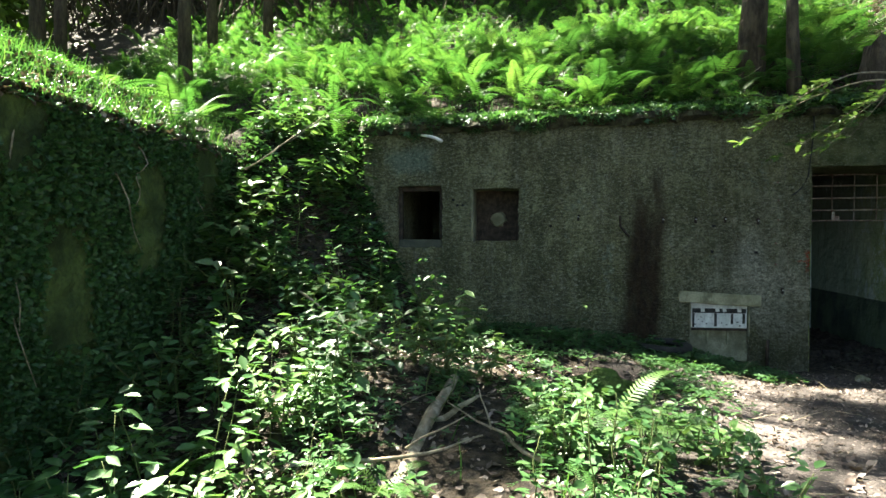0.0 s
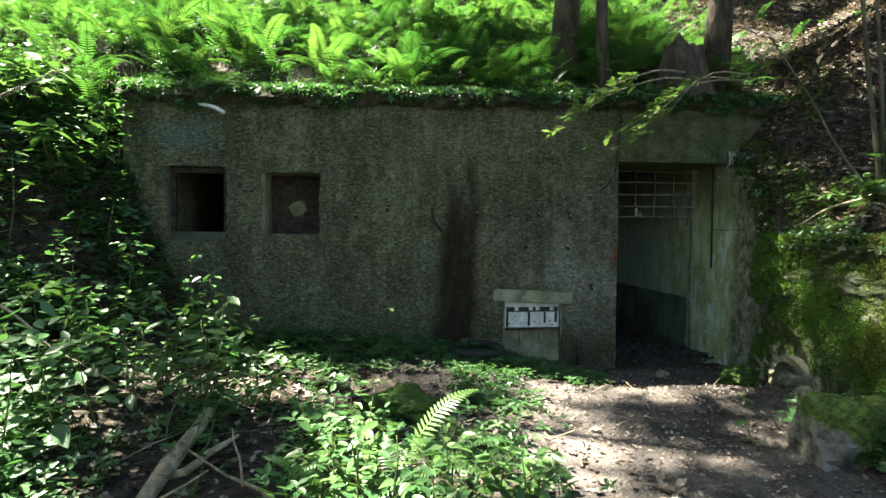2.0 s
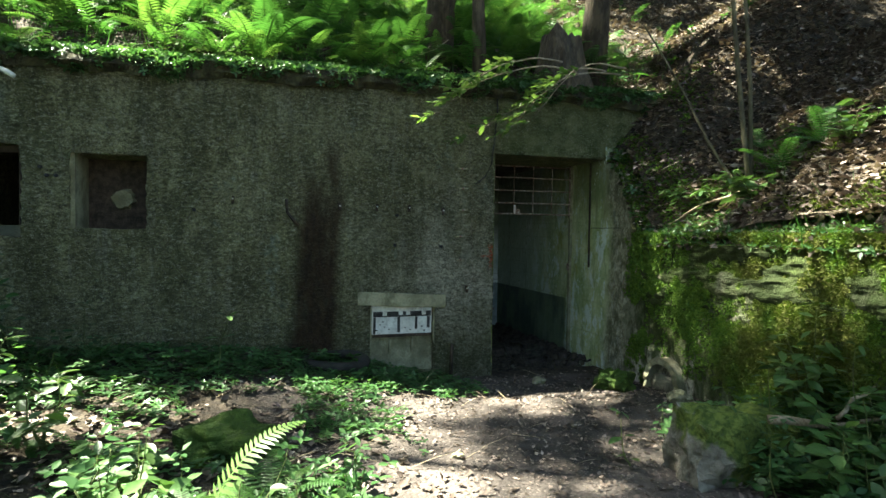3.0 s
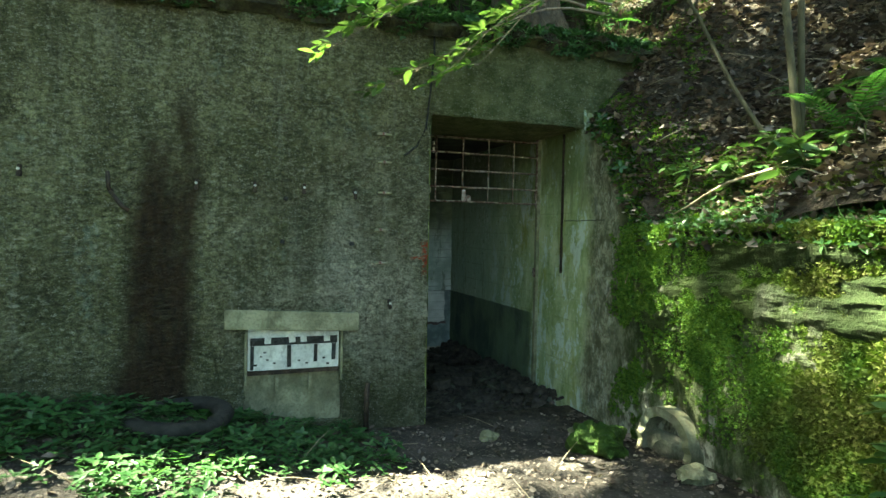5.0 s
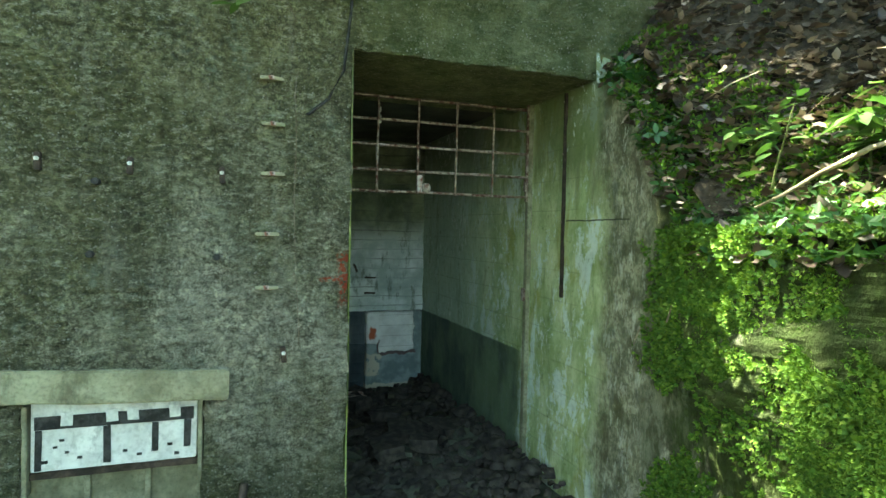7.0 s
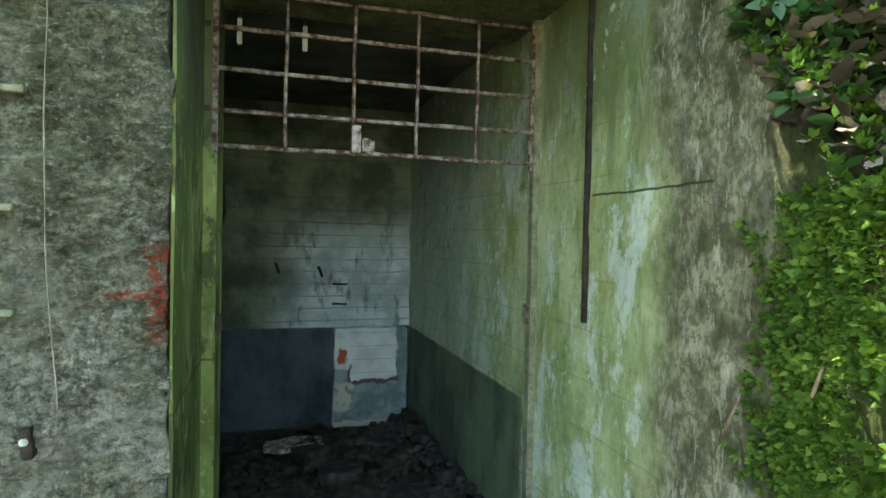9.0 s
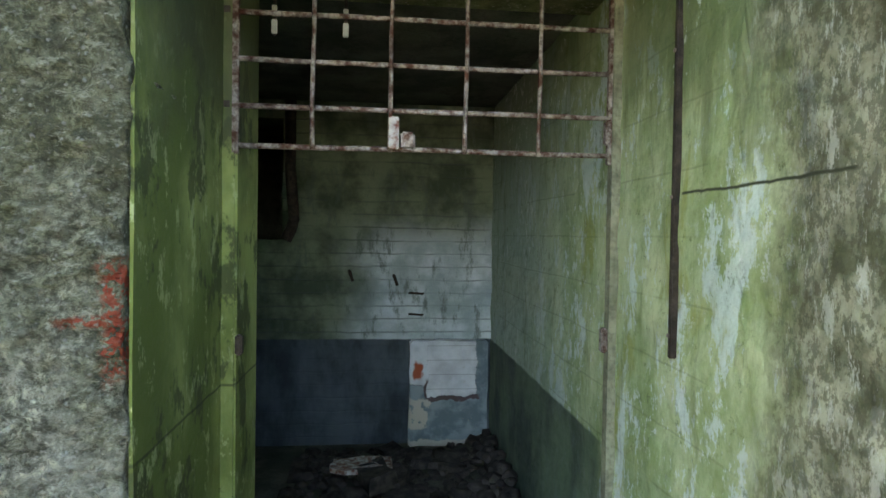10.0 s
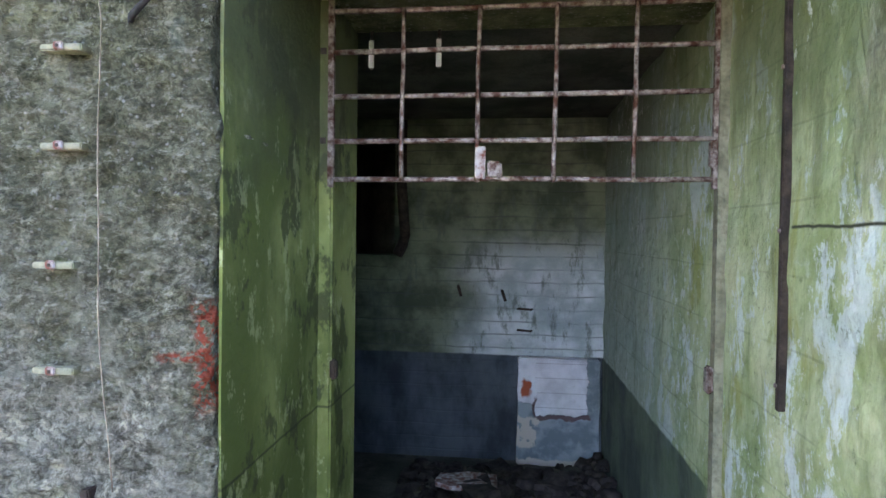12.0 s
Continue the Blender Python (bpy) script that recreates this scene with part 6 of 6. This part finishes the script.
tagged(strew("wall_creeper", CUSHION, CUSHION_F, _p, np.einsum("ij,njk->nik", -_turn, turns_of(rng.uniform(0, 6.3, _n), rng.normal(0, 0.5, _n), rng.normal(0, 0.5, _n))), rng.uniform(0.03, 0.07, _n), M_LEAF),
       "small creeper leaves and moss on the dark wall", "creeper", kind="stuff")
for _k, (_yy, _dz, _st) in enumerate(((3.2, 2.0, 0.3), (3.6, 1.6, -0.2), (4.3, 1.1, 0.4), (5.0, 0.7, -0.3), (5.7, 0.8, 0.2), (6.4, 0.5, 0.3))):
    _v = thing("hanging_root", "dry grey root hanging over the retaining wall", "root", (float(left_wall_x(_yy)) + 0.05, _yy, 2.62), "hanging roots")
    rod("root", wander((-0.15, 0, 0.08), (0.08, _st, -_dz), 10, 0.25, _k + 60), [0.009 - 0.0006 * i for i in range(11)], M_WOOD, _v, sides=5)
for _k, (_yy, _dz) in enumerate(((5.95, 0.45), (6.15, 0.3), (6.7, 0.35), (6.95, 0.5))):
    _v = thing("hanging_root", "thin pale root hanging down the mossy wall", "root", (float(wing_x(_yy)) - 0.03, _yy, 1.52), "hanging roots")
    rod("root", wander((0.12, 0, 0.06), (0.0, 0.04, -_dz), 8, 0.08, _k + 80), 0.004, M_WOOD, _v, sides=5)


# ---- trees ----
def build_tree(seed, trunk_r, tall, crown_lo, spread, leaves, bark, label, clumps=45):
    r = np.random.default_rng(seed)
    t = thing("tree", label, "tree", group="woodland trees")
    path = wander((0, 0, -0.4), (r.normal(0, 0.3), r.normal(0, 0.3), tall), 8, 0.25, seed)
    rod("trunk", path, [trunk_r * (1.25 if i == 0 else 1.0 - 0.1 * i) for i in range(9)], bark, t, sides=12, wob=0.12)
    tips = []
    for k in range(10):
        h = crown_lo + (tall - crown_lo) * (k + 0.3) / 10
        a = k * 2.4 + r.uniform(0, 1)
        root = path[min(8, int(h / tall * 8))]
        tip = Vector((root.x + math.cos(a) * spread, root.y + math.sin(a) * spread, h + 1.2))
        lp = wander(root, tip, 4, 0.5, seed + k)
        rod("limb", lp, [trunk_r * f for f in (0.35, 0.27, 0.2, 0.12, 0.06)], bark, t, sides=6)
        tips += lp[1:]
    centres = np.array([tips[i][:] for i in r.integers(0, len(tips), clumps)]) + r.normal(0, spread * 0.22, (clumps, 3))
    pick = r.integers(0, clumps, leaves)
    pos = centres[pick] + r.normal(0, 0.30, (leaves, 3)) * (1, 1, 0.6)
    strew("crown", LEAF2, LEAF2_F, pos, turns_of(r.uniform(0, 6.3, leaves), r.normal(0, 0.5, leaves), r.normal(0, 0.5, leaves)), r.uniform(0.12, 0.24, leaves), M_CANOPY, t)
    return t


# crowns are out of view, set low to shade the slope by the doorway
_a = build_tree(3, 0.16, 13.0, 4.2, 2.6, 8500, M_BARK, "tall dark-barked deciduous tree in the wood")
_b = build_tree(8, 0.075, 11.0, 6.0, 2.2, 3800, M_BARK, "slender dark-barked tree in the wood", 17)
_a.matrix_basis = pose(2.85, 8.27, ground_at(2.85, 8.27))
_b.matrix_basis = pose(3.25, 7.78, ground_at(3.25, 7.78))
# first copy is a known trunk; the others are added for unseen canopy shade
for _k, (_x, _y, _w) in enumerate(((4.78, 8.0, 0), (9.5, 12.5, 0), (0.2, 17.5, 0), (-8.0, -1.5, 0), (-4.8, -5.0, 0), (9.0, 5.0, 0), (7.0, -1.5, 1),
                                   (2.5, -5.5, 0), (6.6, 10.5, 1), (8.0, 8.0, 1), (4.0, 14, 0), (12, 9, 0), (-6.3, 1.6, 1), (-9, 18, 0), (-4, 19, 0), (-14, 14, 0))):
    copy_thing((_a, _b)[_w], pose(_x, _y, ground_at(_x, _y), 0, 0, 47 * _k))


# added trees, placed by the sun's direction so their crowns shade path and wall
_c = build_tree(14, 0.10, 19.0, 11.0, 3.6, 4400, M_BARK, "added very tall slim dark-barked tree shading the path and side wall", 21)
_c.matrix_basis = pose(-5.6, 9.0, ground_at(-5.6, 9.0))
copy_thing(_c, pose(-7.5, 8.1, ground_at(-7.5, 8.1), 0, 0, 130))
copy_thing(_c, pose(-8.6, 9.8, ground_at(-8.6, 9.8), 0, 0, 220))
copy_thing(_c, pose(-6.7, 11.8, ground_at(-6.7, 11.8), 0, 0, 75))
copy_thing(_c, pose(-5.9, 12.8, ground_at(-5.9, 12.8), 0, 0, 300))


def build_sapling():
    t = thing("sapling", "slim grey-olive forked young tree on the leafy slope", "tree", (4.98, 5.62, ground_at(4.98, 5.62)))
    for i, (tip, r) in enumerate((((-0.25, 0.35, 4.5), 0.019), ((-0.05, 0.25, 4.4), 0.017), ((-0.6, 0.75, 1.6), 0.013))):
        rod("stem", wander((0.02 * i, 0.03 * i, -0.15), tip, 8, 0.10, 70 + i), [r * (1.3 - 0.1 * k) for k in range(9)], M_PALEBARK, t, sides=9, wob=0.1)
    rod("root", wander((0, 0, 0.0), (-0.35, -0.25, -0.32), 5, 0.06, 77), [0.03, 0.025, 0.02, 0.016, 0.012, 0.008], M_PALEBARK, t, sides=7)
    s = thing("dead_twig", "bent pale twig lying across the mossy slope", "branch", (4.78, 6.25, 1.78), "dead branches")
    rod("branch", wander((-0.04, 0.15, -0.1), (0.12, -0.75, 0.25), 7, 0.06, 33), [0.006, 0.007, 0.008, 0.009, 0.01, 0.01, 0.011, 0.012], M_WOOD, s, sides=6)


def build_stump():
    s = thing("tree_stump", "rotten dark hollow tree stump on the roof edge", "stump", (4.32, 7.82, ground_at(4.32, 7.82) - 0.1))
    verts, faces = [], []
    n = 24
    for j, (z, r) in enumerate(((0, 0.40), (0.25, 0.31), (0.5, 0.27), (0.72, 0.23), (0.72, 0.15), (0.3, 0.13))):
        for i in range(n):
            a = 2 * math.pi * i / n
            k = 1 + 0.35 * noise.noise(Vector((math.cos(a) * 1.5, math.sin(a) * 1.5, j * 0.2)))
            top = 0.18 * noise.noise(Vector((math.cos(a) * 2, math.sin(a) * 2, 5))) if j in (3, 4) else 0
            verts.append((r * k * math.cos(a), r * k * math.sin(a), z + top))
    for j in range(5):
        for i in range(n):
            faces.append((j * n + i, j * n + (i + 1) % n, (j + 1) * n + (i + 1) % n, (j + 1) * n + i))
    link("wood", raw("wood", verts, faces), M_BARK, s)


def build_overhang():
    """A low branch with toothed leaves in front of the doorway corner."""
    for i, (a, b, seed) in enumerate((((4.9, 7.5, 3.45), (2.92, 7.15, 2.56), 1), ((4.2, 7.3, 3.35), (2.5, 6.95, 2.72), 2), ((4.9, 7.4, 3.5), (3.5, 7.0, 2.72), 3), ((4.6, 7.35, 3.42), (3.25, 6.85, 2.64), 5), ((4.1, 7.45, 3.5), (2.7, 6.95, 2.95), 6))):
        t = thing("overhanging_branch", "thin branch with bright green leaves hanging over the doorway", "branch", a, "overhanging branches")
        d = Vector(b) - Vector(a)
        stem = [p + Vector((0, 0, 0.22 * math.sin(math.pi * k / 10))) for k, p in enumerate(wander((0, 0, 0), d, 10, 0.12, seed + 50))]
        bough = rod("branch", stem, [0.012 - 0.001 * k for k in range(11)], M_WOOD, t, sides=6)
        r = np.random.default_rng(seed)
        pos, yaw = [], []
        for k in range(5, 11):
            for side in (-1, 1):
                tip = stem[k] + Vector((-0.12 - 0.05 * r.uniform(), side * 0.16 * r.uniform(0.5, 1.2), -0.06 * r.uniform(0, 2)))
                rod("twig", [stem[k], stem[k].lerp(tip, 0.5) + Vector((0, 0, 0.01)), tip], [0.003, 0.0025, 0.0015], M_WOOD, t, sides=4)
                for q in range(6):
                    pos.append((stem[k].lerp(tip, 0.35 + 0.13 * q) + Vector((0, 0, 0.004)))[:])
                    yaw.append(1.4 + side * (0.9 if q < 5 else 0.1) * (1 if q % 2 else -1) + r.normal(0, 0.3))
        n = len(pos)
        mesh = raw("leaf", LEAF6, LEAF6_F, True)
        mesh.materials.append(M_BRIGHT)
        tr = turns_of(np.array(yaw), r.normal(-0.15, 0.3, n), r.normal(0, 0.35, n))
        for p, m3, s in zip(pos, tr, r.uniform(0.075, 0.125, n)):
            o = link("leaf", mesh, None, bough)
            o.matrix_basis = Matrix.Translation(p) @ Matrix(m3.tolist()).to_4x4() @ Matrix.Scale(float(s), 4)


M_BRIGHT = leafy("young_leaf", (0.09, 0.17, 0.045), (0.13, 0.22, 0.06), (0.18, 0.27, 0.09), 0.5, 0.45, per="object")
build_sapling()
build_stump()
build_overhang()

# bare brown scrub at the top of the slope
_n = 1500
_p = scattered(_n, -14, 5, 14, 20, lambda x, y: ease(5, 2, x) + 0 * y)
_n = len(_p)
tagged(strew("dark_scrub", TWIG, TWIG_F, _p, turns_of(rng.uniform(0, 6.3, _n), rng.normal(1.1, 0.4, _n), rng.normal(0, 0.4, _n)), rng.uniform(1.5, 3.2, _n), M_BARK),
       "dark bare scrub at the top of the slope", "scrub", kind="stuff")

_n = 26000
_cx, _cy = np.concatenate([rng.uniform(-22, 16, 65), rng.uniform(-16, -11, 25)]), np.concatenate([rng.uniform(16, 24, 65), rng.uniform(6, 18, 25)])
_i = rng.integers(0, 90, _n)
_p = np.stack([_cx[_i], _cy[_i], height(_cx, _cy)[_i] + rng.uniform(0.2, 4.5, _n)], -1) + rng.normal(0, 0.9, (_n, 3)) * (1, 1, 0.3)
tagged(strew("far_thicket", LEAF2, LEAF2_F, _p, turns_of(rng.uniform(0, 6.3, _n), rng.normal(0, 0.6, _n), rng.normal(0, 0.6, _n)), rng.uniform(0.2, 0.4, _n), M_CANOPY),
       "dark leafy thicket at the top of the slope", "thicket", kind="stuff")
